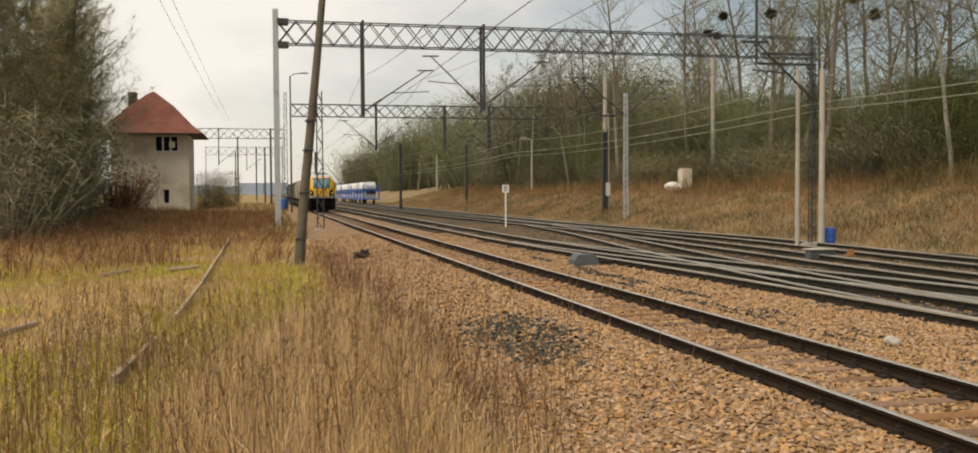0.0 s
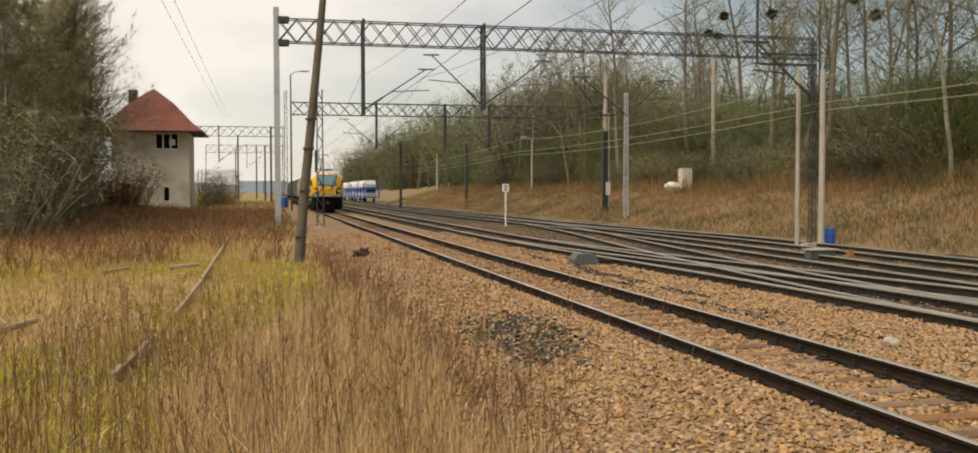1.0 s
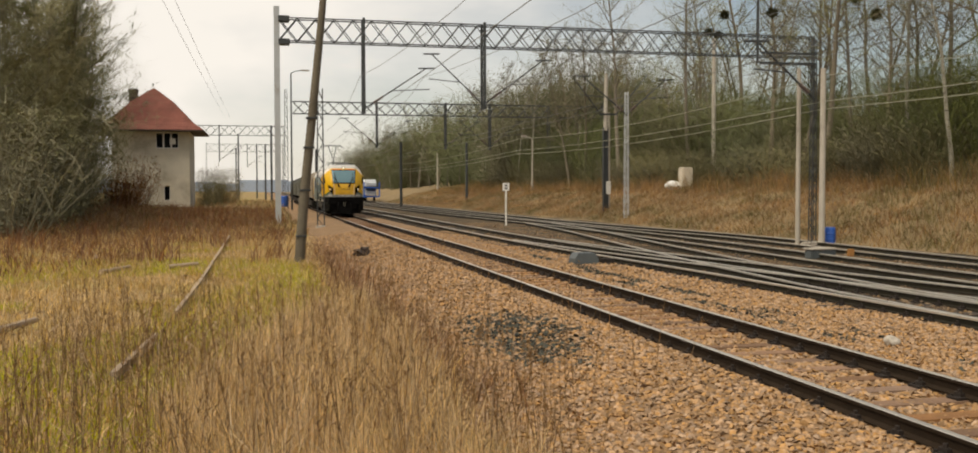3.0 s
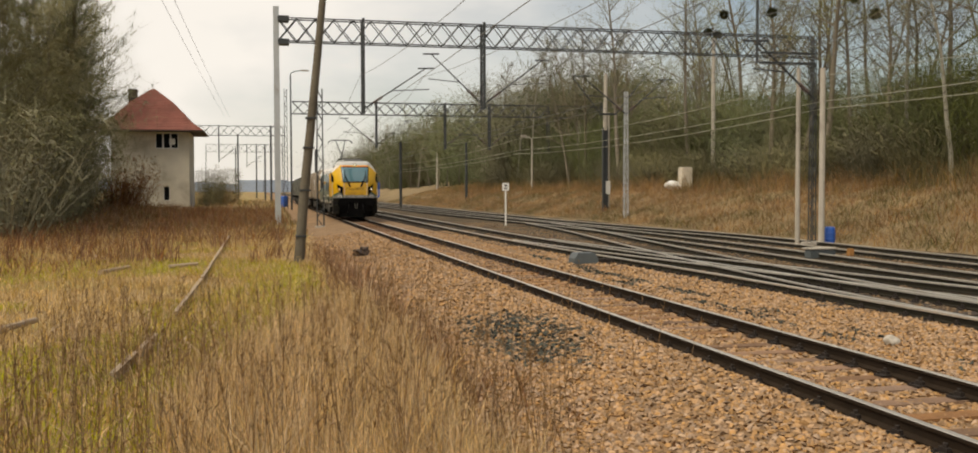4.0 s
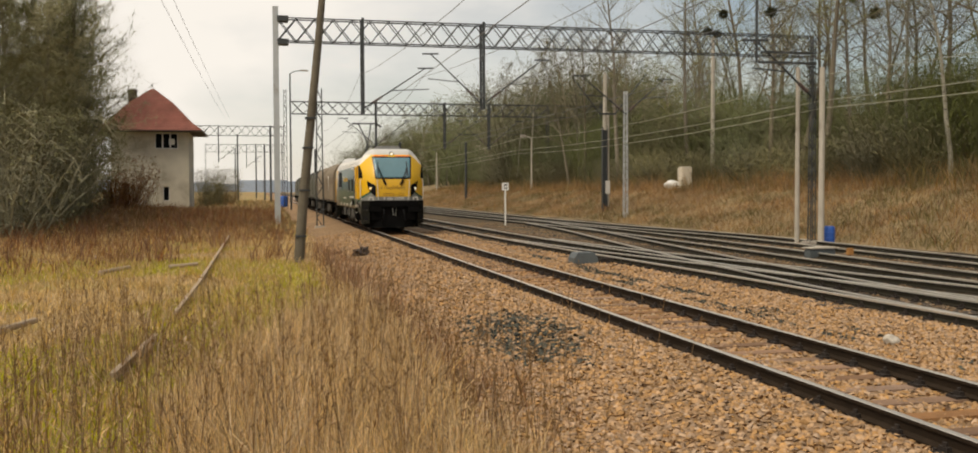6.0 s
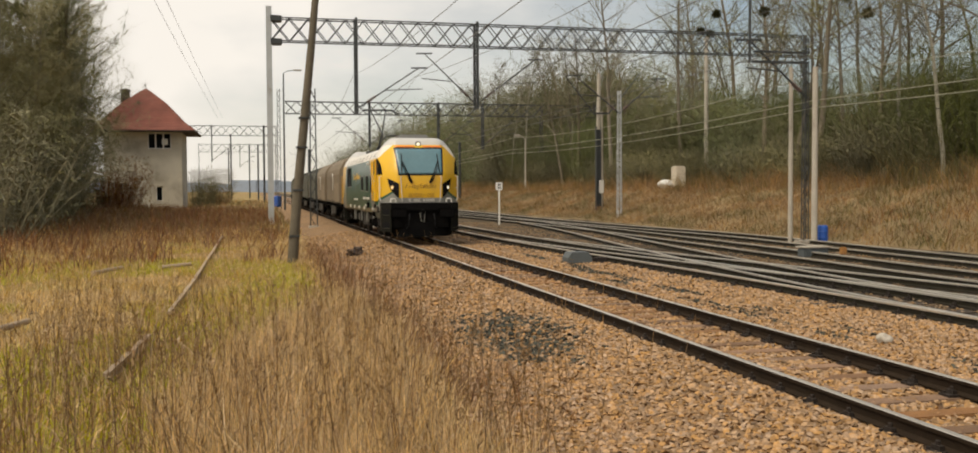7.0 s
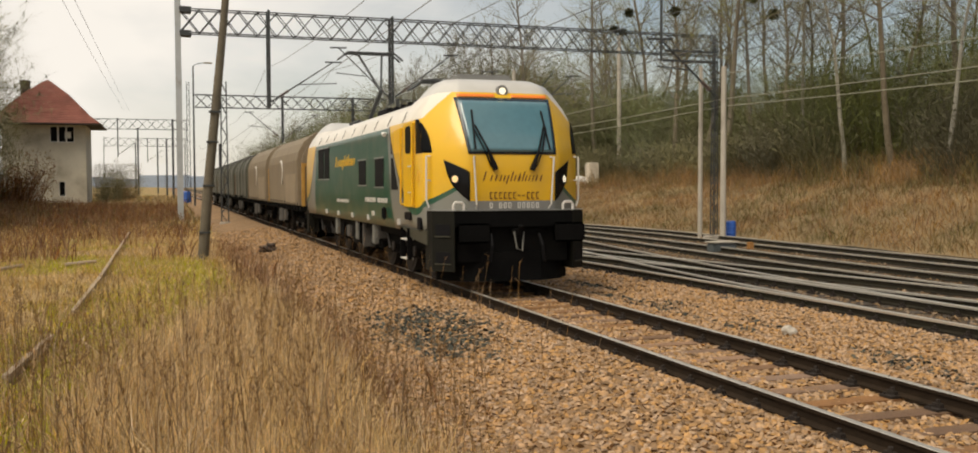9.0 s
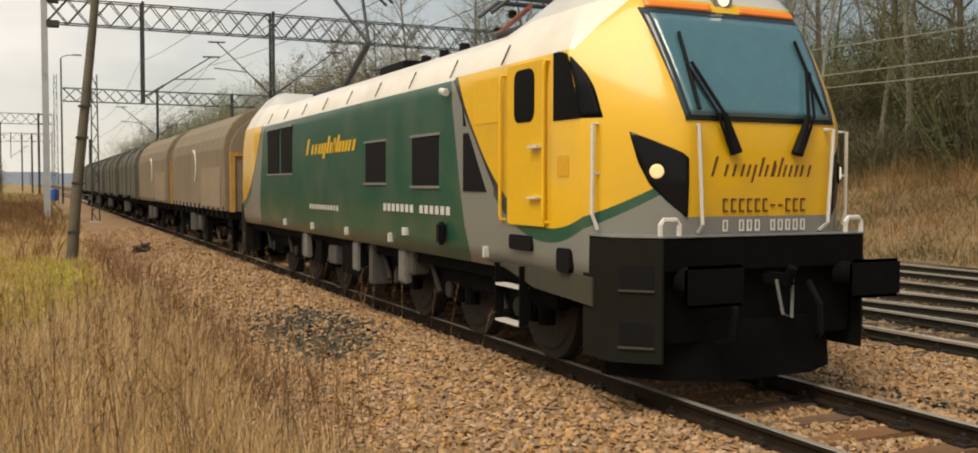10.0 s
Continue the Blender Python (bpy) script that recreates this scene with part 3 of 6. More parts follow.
def build_wires():
    w = empty("overhead_wires", pose(0, 0, 0), "thin overhead contact and carrier wires along the tracks", "wires")

    def wire(pts, r, material=M_WIRE, name="wire"):
        bm = bm_new()
        chain(bm, pts, r, 5)
        part(name, bm, material, w)

    def sag(x, y0, y1, z, dip, n=8, x1=None):
        x1 = x if x1 is None else x1
        return [(x + (x1 - x) * i / n, y0 + (y1 - y0) * i / n, z - dip * 4 * (i / n) * (1 - i / n)) for i in range(n + 1)]
    for x in (9.75, T3 + 1, 17.4, T1 + 0.0):
        for a, b in ((-20, 60), (60, 110), (110, 180)):
            wire(sag(x, a, b, 8.9 if a < 100 else 9.0, 1.5), 0.012)
            wire([(x, a, 6.1), (x, b, 6.1)], 0.012, name="contact_wire")
    # pale cables along the bank side
    for x, z, d in ((19.75, 5.05, 0.25), (19.75, 4.78, 0.35), (19.9, 6.0, 0.5)):
        wire(sag(x, 31.7, -15, z, d), 0.016, M_WIREPALE, "cable")
        wire(sag(x, 31.7, 75, z, d), 0.016, M_WIREPALE, "cable")
        wire(sag(x, 75, 150, z, d), 0.016, M_WIREPALE, "cable")
    # telephone wires at the left
    for k in range(2):
        wire(sag(-3.95 + k * 0.5, 12, 110, 9.85, 0.2), 0.009)


build_wires()


# ---- signal box ----
def signal_box():
    h = empty("signal_box", pose(-10.65, 103.6, 0.6), "old pale plastered signal box with a red pyramid tile roof", "building")
    w, d, zt = 3.6, 3.6, 7.3
    bm = bm_new()
    # walls with window openings cut on the track side and the front
    def wall_front(holes):
        xs = sorted({-w, w, *[a for q in holes for a in (q[0], q[2])]})
        zs = sorted({-0.6, zt, *[a for q in holes for a in (q[1], q[3])]})
        for i in range(len(xs) - 1):
            for j in range(len(zs) - 1):
                cx, cz = (xs[i] + xs[i + 1]) / 2, (zs[j] + zs[j + 1]) / 2
                if not any(q[0] < cx < q[2] and q[1] < cz < q[3] for q in holes):
                    box(bm, xs[i], -d, zs[j], xs[i + 1], -d + 0.35, zs[j + 1])
    holes = [(0.45, 5.45, 2.6, 7.0), (1.15, 0.35, 1.75, 1.8), (-2.75, 0.0, -1.9, 2.2)]
    wall_front(holes)
    box(bm, -w, d - 0.35, -0.6, w, d, zt)
    box(bm, -w, -d + 0.35, -0.6, -w + 0.35, d - 0.35, zt)
    box(bm, w - 0.35, -d + 0.35, -0.6, w, d - 0.35, zt)
    box(bm, -w + 0.3, -d + 0.3, 3.4, w - 0.3, d - 0.3, 3.6)
    bmesh.ops.remove_doubles(bm, verts=bm.verts, dist=0.0005)
    part("wall", bm, M_PLASTER, h)
    bm = bm_new()
    box(bm, 0.35, -d - 0.1, 5.3, 2.7, -d + 0.02, 5.42)
    box(bm, 0.5, -d - 0.06, 4.7, 2.3, -d - 0.004, 4.95)
    part("sill", bm, M_PLASTER, h)
    for n, (a, z0, b, z1) in enumerate(holes):
        win = empty("window")
        win.parent = h
        k = 3 if n == 0 else 1
        s = (b - a) / k
        for i in range(k):
            bm = bm_new()
            x0, x1 = a + i * s, a + (i + 1) * s
            for q in ((x0, z0, x0 + 0.07, z1), (x1 - 0.07, z0, x1, z1), (x0 + 0.07, z0, x1 - 0.07, z0 + 0.08), (x0 + 0.07, z1 - 0.08, x1 - 0.07, z1)):
                box(bm, q[0], -d + 0.12, q[1], q[2], -d + 0.2, q[3])
            part("frame", bm, M_WHITE, win)
            bm = bm_new()
            box(bm, x0 + 0.07, -d + 0.15, z0 + 0.08, x1 - 0.07, -d + 0.17, z1 - 0.08)
            part("pane", bm, M_VOID, win)
    bm = bm_new()
    box(bm, 1.75, -d - 0.02, 5.85, 2.3, -d + 0.1, 6.45, 0.03)
    part("paper_notice", bm, M_WHITE, h, "pale sheet in the broken window")
    # pyramid roof in courses, with flared eaves
    e, top, z0 = 5.0, 11.6, 7.2
    bm = bm_new()
    lev = [(e, z0), (3.9, z0 + 0.85), (2.0, z0 + 2.9), (0.12, top)]
    rings = [[bm.verts.new((sx * r, sy * r, z)) for sx, sy in ((-1, -1), (1, -1), (1, 1), (-1, 1))] for r, z in lev]
    for a, b in zip(rings, rings[1:]):
        for i in range(4):
            bm.faces.new((a[i], a[(i + 1) % 4], b[(i + 1) % 4], b[i]))
    bm.faces.new(rings[-1])
    roof = part("roof", bm, M_TILE, h, "weathered red clay tile roof")
    bm = bm_new()
    for r0, za, zb in ((e + 0.03, z0 - 0.12, z0 - 0.005),):
        box(bm, -r0, -r0, za, r0, r0, zb)
    part("eave", bm, M_EAVE, h)
    # tile courses on the two seen slopes
    bm = bm_new()
    for k in range(26):
        f0 = k / 26
        z = z0 + (top - z0) * f0
        r = ramp(z, [(a[1], a[0]) for a in lev])
        r = max(r, 0.15)
        for ax in (0, 1):
            p, q = ((-r, -r), (r, -r)) if ax == 0 else ((r, -r), (r, r))
            tube(bm, (*p, z + 0.02), (*q, z + 0.02), 0.03, n=4)
    part("tile_course", bm, M_TILE, roof)
    bm = bm_new()
    box(bm, -2.35, -0.5, z0 + 1.5, -1.55, 0.3, 11.5, 0.03)
    box(bm, -2.42, -0.57, 11.3, -1.48, 0.37, 11.46)
    part("chimney", bm, M_EAVE, h)


signal_box()


# ---- the train ----
LOCO_LEN = 16.1
LEVELS = [  # z, half width, front offset, corner depth
    (1.00, 1.42, 0.0, 0.50), (1.42, 1.47, -0.06, 0.60), (1.9, 1.48, -0.08, 0.64), (2.43, 1.48, -0.07, 0.66), (2.75, 1.48, 0.08, 0.62), (3.05, 1.46, 0.24, 0.60),
    (3.30, 1.34, 0.38, 0.52), (3.55, 1.16, 0.54, 0.42), (3.71, 1.03, 0.70, 0.32), (3.82, 0.88, 1.0, 0.25)]


def level(z):
    return [ramp(z, [(q[0], q[k]) for q in LEVELS]) for k in (1, 2, 3)]


def nose(x, z, out=0.0):
    """The y of the cab front at x, z."""
    w, y0, c = level(z)
    k = min(0.82, w * 0.74)
    return y0 + 0.05 * (x / w) ** 2 + (c - 0.05) * clamp((abs(x) - k) / (w - k), 0, 1) ** 1.25 - out


def paint_material():
    m = mat("locomotive_paint", (0.015, 0.085, 0.048), 0.42, 0, 0.08, 0.8, 14, 0.02, coat=0.45, spec=0.4)
    nt = m.node_tree
    N, L = nt.nodes, nt.links
    b = N["Principled BSDF"]
    co = N.new("ShaderNodeTexCoord")
    sp = N.new("ShaderNodeSeparateXYZ")
    L.new(co.outputs["Object"], sp.inputs[0])

    def op(kind, p, q, r=None):
        n = N.new("ShaderNodeMath")
        n.operation = kind
        for i, v in enumerate((p, q, r)):
            if v is None:
                continue
            if isinstance(v, (int, float)):
                n.inputs[i].default_value = v
            else:
                L.new(v, n.inputs[i])
        return n.outputs[0]
    X = op("ABSOLUTE", sp.outputs[0], None)
    Z = sp.outputs[2]
    # distance from the nearer end of the body
    S = op("MINIMUM", sp.outputs[1], op("SUBTRACT", LOCO_LEN + 0.8, sp.outputs[1]))
    d = op("SUBTRACT", S, 1.15)
    d2 = op("MULTIPLY", d, d)
    curve = op("MULTIPLY_ADD", d2, 0.34, 1.45)
    diag = op("MULTIPLY_ADD", op("SUBTRACT", S, 2.17), 1.1, 1.69)
    edge = op("MAXIMUM", curve, diag)
    front = op("LESS_THAN", S, 3.55)

    def both(p, q):
        return op("MULTIPLY", p, q)

    def gt(p, q):
        return op("GREATER_THAN", p, q)

    def over(base, mask, c):
        mx = N.new("ShaderNodeMixRGB")
        L.new(mask, mx.inputs[0])
        if isinstance(base, tuple):
            mx.inputs[1].default_value = (*base, 1)
        else:
            L.new(base, mx.inputs[1])
        mx.inputs[2].default_value = (*c, 1)
        return mx.outputs[0]
    green, grey, yellow, dark = (0.009, 0.074, 0.043), (0.195, 0.20, 0.18), (0.72, 0.415, 0.010), (0.012, 0.013, 0.014)
    bound = op("MULTIPLY_ADD", op("SUBTRACT", Z, 1.0), 0.24, 3.02)
    col = over(green, op("LESS_THAN", S, bound), grey)
    # green band under the yellow
    band = both(gt(Z, op("SUBTRACT", curve, op("MULTIPLY_ADD", S, 0.05, 0.08))), op("LESS_THAN", S, 2.35))
    col = over(col, band, green)
    col = over(col, both(gt(Z, op("SUBTRACT", diag, 0.06)), both(gt(S, 2.1), op("LESS_THAN", S, 3.5))), dark)
    col = over(col, both(gt(Z, edge), front), yellow)
    # the end faces
    endz = op("LESS_THAN", S, 0.24)
    inner = op("LESS_THAN", X, 0.80)
    col = over(col, both(both(endz, inner), gt(Z, 1.585)), yellow)
    col = over(col, both(both(endz, inner), op("LESS_THAN", Z, 1.585)), (0.2, 0.205, 0.2))
    # pale roof, with a yellow cab front reaching up to it
    roofline = op("MULTIPLY_ADD", op("LESS_THAN", S, 3.4), 0.03, 3.04)
    rm = both(gt(Z, roofline), gt(S, op("MULTIPLY_ADD", op("SUBTRACT", 3.5, Z), 0.35, 0.66)))
    col = over(col, rm, (0.72, 0.67, 0.58))
    col = over(col, gt(Z, op("MULTIPLY_ADD", gt(S, 0.9), -0.02, 3.54)), (0.52, 0.51, 0.48))
    # dust
    n3 = N.new("ShaderNodeTexNoise")
    n3.inputs["Scale"].default_value = 1.3
    n3.inputs["Detail"].default_value = 7.0
    L.new(co.outputs["Object"], n3.inputs["Vector"])
    rp = N.new("ShaderNodeValToRGB")
    rp.color_ramp.elements[0].position, rp.color_ramp.elements[1].position = 0.45, 0.85
    rp.color_ramp.elements[1].color = (0.35, 0.35, 0.35, 1)
    L.new(n3.outputs["Fac"], rp.inputs[0])
    mx = N.new("ShaderNodeMixRGB")
    L.new(rp.outputs[0], mx.inputs[0])
    L.new(col, mx.inputs[1])
    mx.inputs[2].default_value = (0.22, 0.18, 0.12, 1)
    L.new(mx.outputs[0], b.inputs["Base Color"])
    return m


M_LOCO = paint_material()


def loco_body(parent):
    zs = sorted({q[0] for q in LEVELS} | {1.2, 1.65, 2.15, 2.6, 2.9, 3.18, 3.42, 3.64})
    n = 56
    v, f = [], []
    for z in zs:
        w, y0, c = level(z)
        ring = []
        for i in range(n + 1):
            a = math.pi * i / n
            x = w * math.cos(a)
            ring.append((x, nose(x, z)))
        # the roof dips between the raised cab ends
        lower = z if z < 3.32 else 3.32 + (z - 3.32) * 0.45
        side = [1.9, 2.9, 3.6, 5, 8, LOCO_LEN - 5, LOCO_LEN - 3.6, LOCO_LEN - 2.9, LOCO_LEN - 1.9]
        left = [(-w, y, lower if 2.5 < y < LOCO_LEN - 2.5 else z) for y in side]
        back = [(-x, LOCO_LEN - y, z) for x, y in ring]
        right = [(w, y, lower if 2.5 < y < LOCO_LEN - 2.5 else z) for y in side[::-1]]
        v += [(x, y, z) for x, y in ring] + left + back + right
    m = len(v) // len(zs)
    for j in range(len(zs) - 1):
        for i in range(m):
            f.append((j * m + i, (j + 1) * m + i, (j + 1) * m + (i + 1) % m, j * m + (i + 1) % m))
    b, r, k = (len(zs) - 1) * m, n + 1, len(side)
    le, ri = [b + r + i for i in range(k)], [b + 2 * r + 2 * k - 1 - i for i in range(k)]
    f.append(tuple([b + i for i in range(r)] + [le[0], ri[0]]))
    f += [(le[i], le[i + 1], ri[i + 1], ri[i]) for i in range(k - 1)]
    f.append(tuple([b + r + k + i for i in range(r)] + [ri[-1], le[-1]]))
    f.append(tuple(range(m)))
    ob = raw("body", v, f, M_LOCO, parent)
    bm = bm_new()
    bm.from_mesh(ob.data)
    bmesh.ops.recalc_face_normals(bm, faces=bm.faces)
    bm.to_mesh(ob.data)
    bm.free()
    ob.data.polygons.foreach_set("use_smooth", [True] * len(f))
    return ob


def nose_patch(name, parent, outline_at, z0, z1, out, material, nz=8, nx=14, label=""):
    """A sheet that follows the cab front, outline_at(z) giving its x range."""
    bm = bm_new()
    rows = []
    for j in range(nz + 1):
        z = z0 + (z1 - z0) * j / nz
        a, b = outline_at(z)
        rows.append([bm.verts.new((a + (b - a) * i / nx, nose(a + (b - a) * i / nx, z, out), z)) for i in range(nx + 1)])
    for j in range(nz):
        for i in range(nx):
            bm.faces.new((rows[j][i], rows[j][i + 1], rows[j + 1][i + 1], rows[j + 1][i]))
    r = bmesh.ops.extrude_face_region(bm, geom=list(bm.faces))
    for e in r["geom"]:
        if isinstance(e, bmesh.types.BMVert):
            e.co.y += out + 0.02
    bmesh.ops.recalc_face_normals(bm, faces=bm.faces)
    return part(name, bm, material, parent, label, True)


def side_panel(name, parent, outline, out, material, side=-1, label="", back=0.05):
    """A flat panel on the body side, outline of (y, z)."""
    bm = bm_new()
    x = side * 1.48
    prism(bm, outline, x - side * back, x + side * out, "x")
    return part(name, bm, material, parent, label)


def rounded(y0, z0, y1, z1, r=0.06, k=4):
    out = []
    for cx, cz, a0 in ((y1 - r, z1 - r, 0), (y0 + r, z1 - r, 90), (y0 + r, z0 + r, 180), (y1 - r, z0 + r, 270)):
        out += [(cx + r * math.cos(radians(a0 + 90 * i / k)), cz + r * math.sin(radians(a0 + 90 * i / k))) for i in range(k + 1)]
    return out


def wheelset(parent, y, r, name="wheelset"):
    bm = bm_new()
    tube(bm, (-0.82, 0, 0), (0.82, 0, 0), 0.08, n=10)
    for s in (-1, 1):
        x = s * 0.755
        tube(bm, (x - 0.068, 0, 0), (x + 0.068, 0, 0), r, r, 32)
        tube(bm, (x - s * 0.07, 0, 0), (x - s * 0.1, 0, 0), r + 0.028, r + 0.028, 32)
        tube(bm, (x + s * 0.069, 0, 0), (x + s * 0.09, 0, 0), r * 0.86, r * 0.80, 28)
        tube(bm, (x + s * 0.09, 0, 0), (x + s * 0.16, 0, 0), 0.17, 0.15, 14)
        for k in range(6):
            a = math.tau * k / 6
            tube(bm, (x + s * 0.085, 0.32 * math.cos(a), 0.32 * math.sin(a)), (x + s * 0.1, 0.32 * math.cos(a), 0.32 * math.sin(a)), 0.03, n=6)
    w = part(name, bm, M_WHEEL, parent)
    w.matrix_local = pose(0, y, r)
    ROLLERS.append((w, y, r))
    return w


ROLLERS = []


def bars(parent, name, material, at, spans, slant=0.0, thick=0.006):
    """Plain bars standing in for writing; at(u, v) gives the place, spans are (u0, u1, v0, v1)."""
    for u0, u1, v0, v1 in spans:
        bm = bm_new()
        q = [at(u0 + slant * v0, v0), at(u1 + slant * v0, v0), at(u1 + slant * v1, v1), at(u0 + slant * v1, v1)]
        vs = [bm.verts.new(p) for p in q]
        fc = bm.faces.new(vs)
        n = fc.normal if fc.normal.length else Vector((0, -1, 0))
        fc.normal_update()
        r = bmesh.ops.extrude_face_region(bm, geom=[fc])
        for g in r["geom"]:
            if isinstance(g, bmesh.types.BMVert):
                g.co += fc.normal * thick
        bmesh.ops.recalc_face_normals(bm, faces=bm.faces)
        part(name, bm, material, parent)


# thin slanted strokes in place of the wordmark: start, width, foot, top
MARK = [(a, 0.022, -0.3 if k == 5 else 0.0, 1.0 if k in (0, 6, 10) else (0.84 if k == 8 else 0.62))
        for k, a in enumerate((0.0, 0.12, 0.20, 0.28, 0.34, 0.40, 0.46, 0.52, 0.585, 0.60, 0.655, 0.71, 0.77, 0.83, 0.89, 0.97))]


M_SKIRT2 = mat("olive_skirt_paint", (0.055, 0.053, 0.038), 0.6, 0, 0.2, 2, 20, 0.05, spec=0.2)
M_SKIRT = mat("dark_olive_paint", (0.011, 0.011, 0.0085), 0.7, 0, 0.2, 2, 20, 0.05, spec=0.1)
M_WSFRAME = mat("windscreen_band", (0.014, 0.026, 0.034), 0.15, 0, 0.1, 2, 20, 0)
M_ARM = mat("red_arm_paint", (0.28, 0.07, 0.04), 0.6, 0, 0.2, 3, 30, 0)
M_LAMPBLACK = mat("lamp_panel_black", (0.006, 0.006, 0.007), 0.15, 0, 0.1, 2, 20, 0, spec=0.15)
M_PLATE = mat("warning_orange", (0.66, 0.35, 0.02), 0.5, 0, 0.1, 4, 30, 0)
M_UNDERPALE = mat("pale_hanger_paint", (0.14, 0.14, 0.125), 0.7, 0, 0.3, 3, 20, 0.1)
M_UNDER = mat("dusty_grey_box", (0.06, 0.056, 0.05), 0.7, 0, 0.3, 3, 20, 0.1)


def locomotive():
    lo = empty("locomotive", None, "yellow, green and grey electric freight locomotive with black underframe", "locomotive")
    body = loco_body(lo)
    # windscreen
    def ws(z, g=0.0):
        k = (z - 2.43) / 1.0
        return (-(0.775 + 0.09 * k + g), 0.775 + 0.09 * k + g)
    nose_patch("windscreen_frame", lo, lambda z: ws(z, 0.05), 2.405, 3.44, 0.010, M_WSFRAME, 12, 44)
    nose_patch("windscreen", lo, lambda z: ws(z, -0.01), 2.45, 3.38, 0.018, M_GLASSPANE, 12, 44, label="windscreen with the sky's reflection painted in as teal")
    for s in (-1, 1):
        nose_patch("orange_stripe", lo, lambda z: (0.16, 0.86) if s > 0 else (-0.86, -0.16), 3.45, 3.51, 0.012, M_ORANGE, 3, 20)
    # roof visor and its lamp
    bm = bm_new()
    tube(bm, (0, nose(0, 3.57) - 0.05, 3.57), (0, nose(0, 3.57) + 0.12, 3.57), 0.11, n=20)
    hl = part("top_lamp_housing", bm, M_GREY, lo)
    bm = bm_new()
    tube(bm, (0, nose(0, 3.57) - 0.065, 3.57), (0, nose(0, 3.57) - 0.049, 3.57), 0.06, n=20)
    part("top_lamp", bm, M_LAMPON, hl, "lit white top lamp")
    # headlights in the black corner panels
    for s in (-1, 1):
        def lamp_edge(z):
            i = 0.80 + max(0.0, z - 2.10) * 1.85
            o = ramp(z, [(1.58, 0.81), (1.7, 0.94), (1.86, 1.07), (2.05, 1.14), (2.31, 1.19)])
            i = min(i, o - 0.004)
            return (i, o) if s > 0 else (-o, -i)
        nose_patch("lamp_panel", lo, lamp_edge, 1.58, 2.31, 0.012, M_LAMPBLACK, 16, 8, "glossy black lamp panel")
        x, z = s * 1.02, 1.97
        y = nose(x, z)
        t = Vector((1, (nose(x + 0.01, z) - nose(x - 0.01, z)) / 0.02, 0))
        n = Vector((t.y, -t.x, 0)).normalized()
        c = Vector((x, y, z))
        bm = bm_new()
        tube(bm, c - n * 0.02, c + n * 0.022, 0.095, n=24)
        hl = part("headlight_ring", bm, M_RUBBER, lo)
        bm = bm_new()
        tube(bm, c + n * 0.0225, c + n * 0.03, 0.062, 0.05, n=24)
        part("headlight", bm, M_LAMPON if s > 0 else M_LAMPWARM, hl, "lit headlight")
        # wipers
        bm = bm_new()
        p0, p1 = Vector((s * 0.36, nose(0.36, 2.18) - 0.05, 2.18)), Vector((s * 0.65, nose(0.65, 2.92) - 0.07, 2.92))
        mid = Vector((s * 0.47, nose(0.47, 2.47) - 0.07, 2.47))
        chain(bm, [p0, mid, p1], 0.017)
        chain(bm, [p0 + Vector((s * 0.06, 0, 0)), mid + Vector((s * 0.07, 0, 0)), p1 + Vector((s * 0.04, 0, -0.03))], 0.013)
        tube(bm, (s * 0.70, nose(0.7, 2.5) - 0.05, 2.5), (s * 0.66, nose(0.66, 3.2) - 0.05, 3.2), 0.017)
        tube(bm, p0 + Vector((-s * 0.02, 0, -0.05)), mid, 0.055, 0.026, 8)
        part("wiper", bm, M_RUBBER, lo)
        # front handrails
        bm = bm_new()
        x = s * 0.75
        chain(bm, [(s * 0.71, nose(0.7, 2.36), 2.36), (x, nose(x, 2.35) - 0.08, 2.36), (s * 0.70, nose(0.7, 1.6) - 0.08, 1.52), (s * 0.68, nose(0.68, 1.45), 1.45)], 0.017)
        part("handrail", bm, M_RAILING, lo)
        bm = bm_new()
        chain(bm, [(s * 0.93, -0.12, 1.42), (s * 0.93, -0.12, 1.52), (s * 0.96, -0.12, 1.56), (s * 1.09, -0.12, 1.56), (s * 1.12, -0.12, 1.52), (s * 1.12, -0.12, 1.42)], 0.024)
        part("grab_bar", bm, M_RAILING, lo)
        # side handrail at the cab corner
        bm = bm_new()
        chain(bm, [(s * 1.38, 0.46, 2.38), (s * 1.46, 0.41, 2.38), (s * 1.46, 0.41, 1.60), (s * 1.41, 0.40, 1.47)], 0.018)
        chain(bm, [(s * 1.46, 0.41, 1.95), (s * 1.38, 0.44, 1.95)], 0.014)
        part("handrail", bm, M_RAILING, lo)
    # lettering on the front, as plain strokes
    def face(u, v):
        return Vector((u, nose(u, 2.0 + 0.0 * v) - 0.004, v))
    bars(lo, "wordmark_stroke", M_LOGO, lambda u, v: face(-0.57 + u * 1.1, 1.93 + v * 0.17), [(a, a + w, f0, f1) for a, w, f0, f1 in MARK], 0.05)
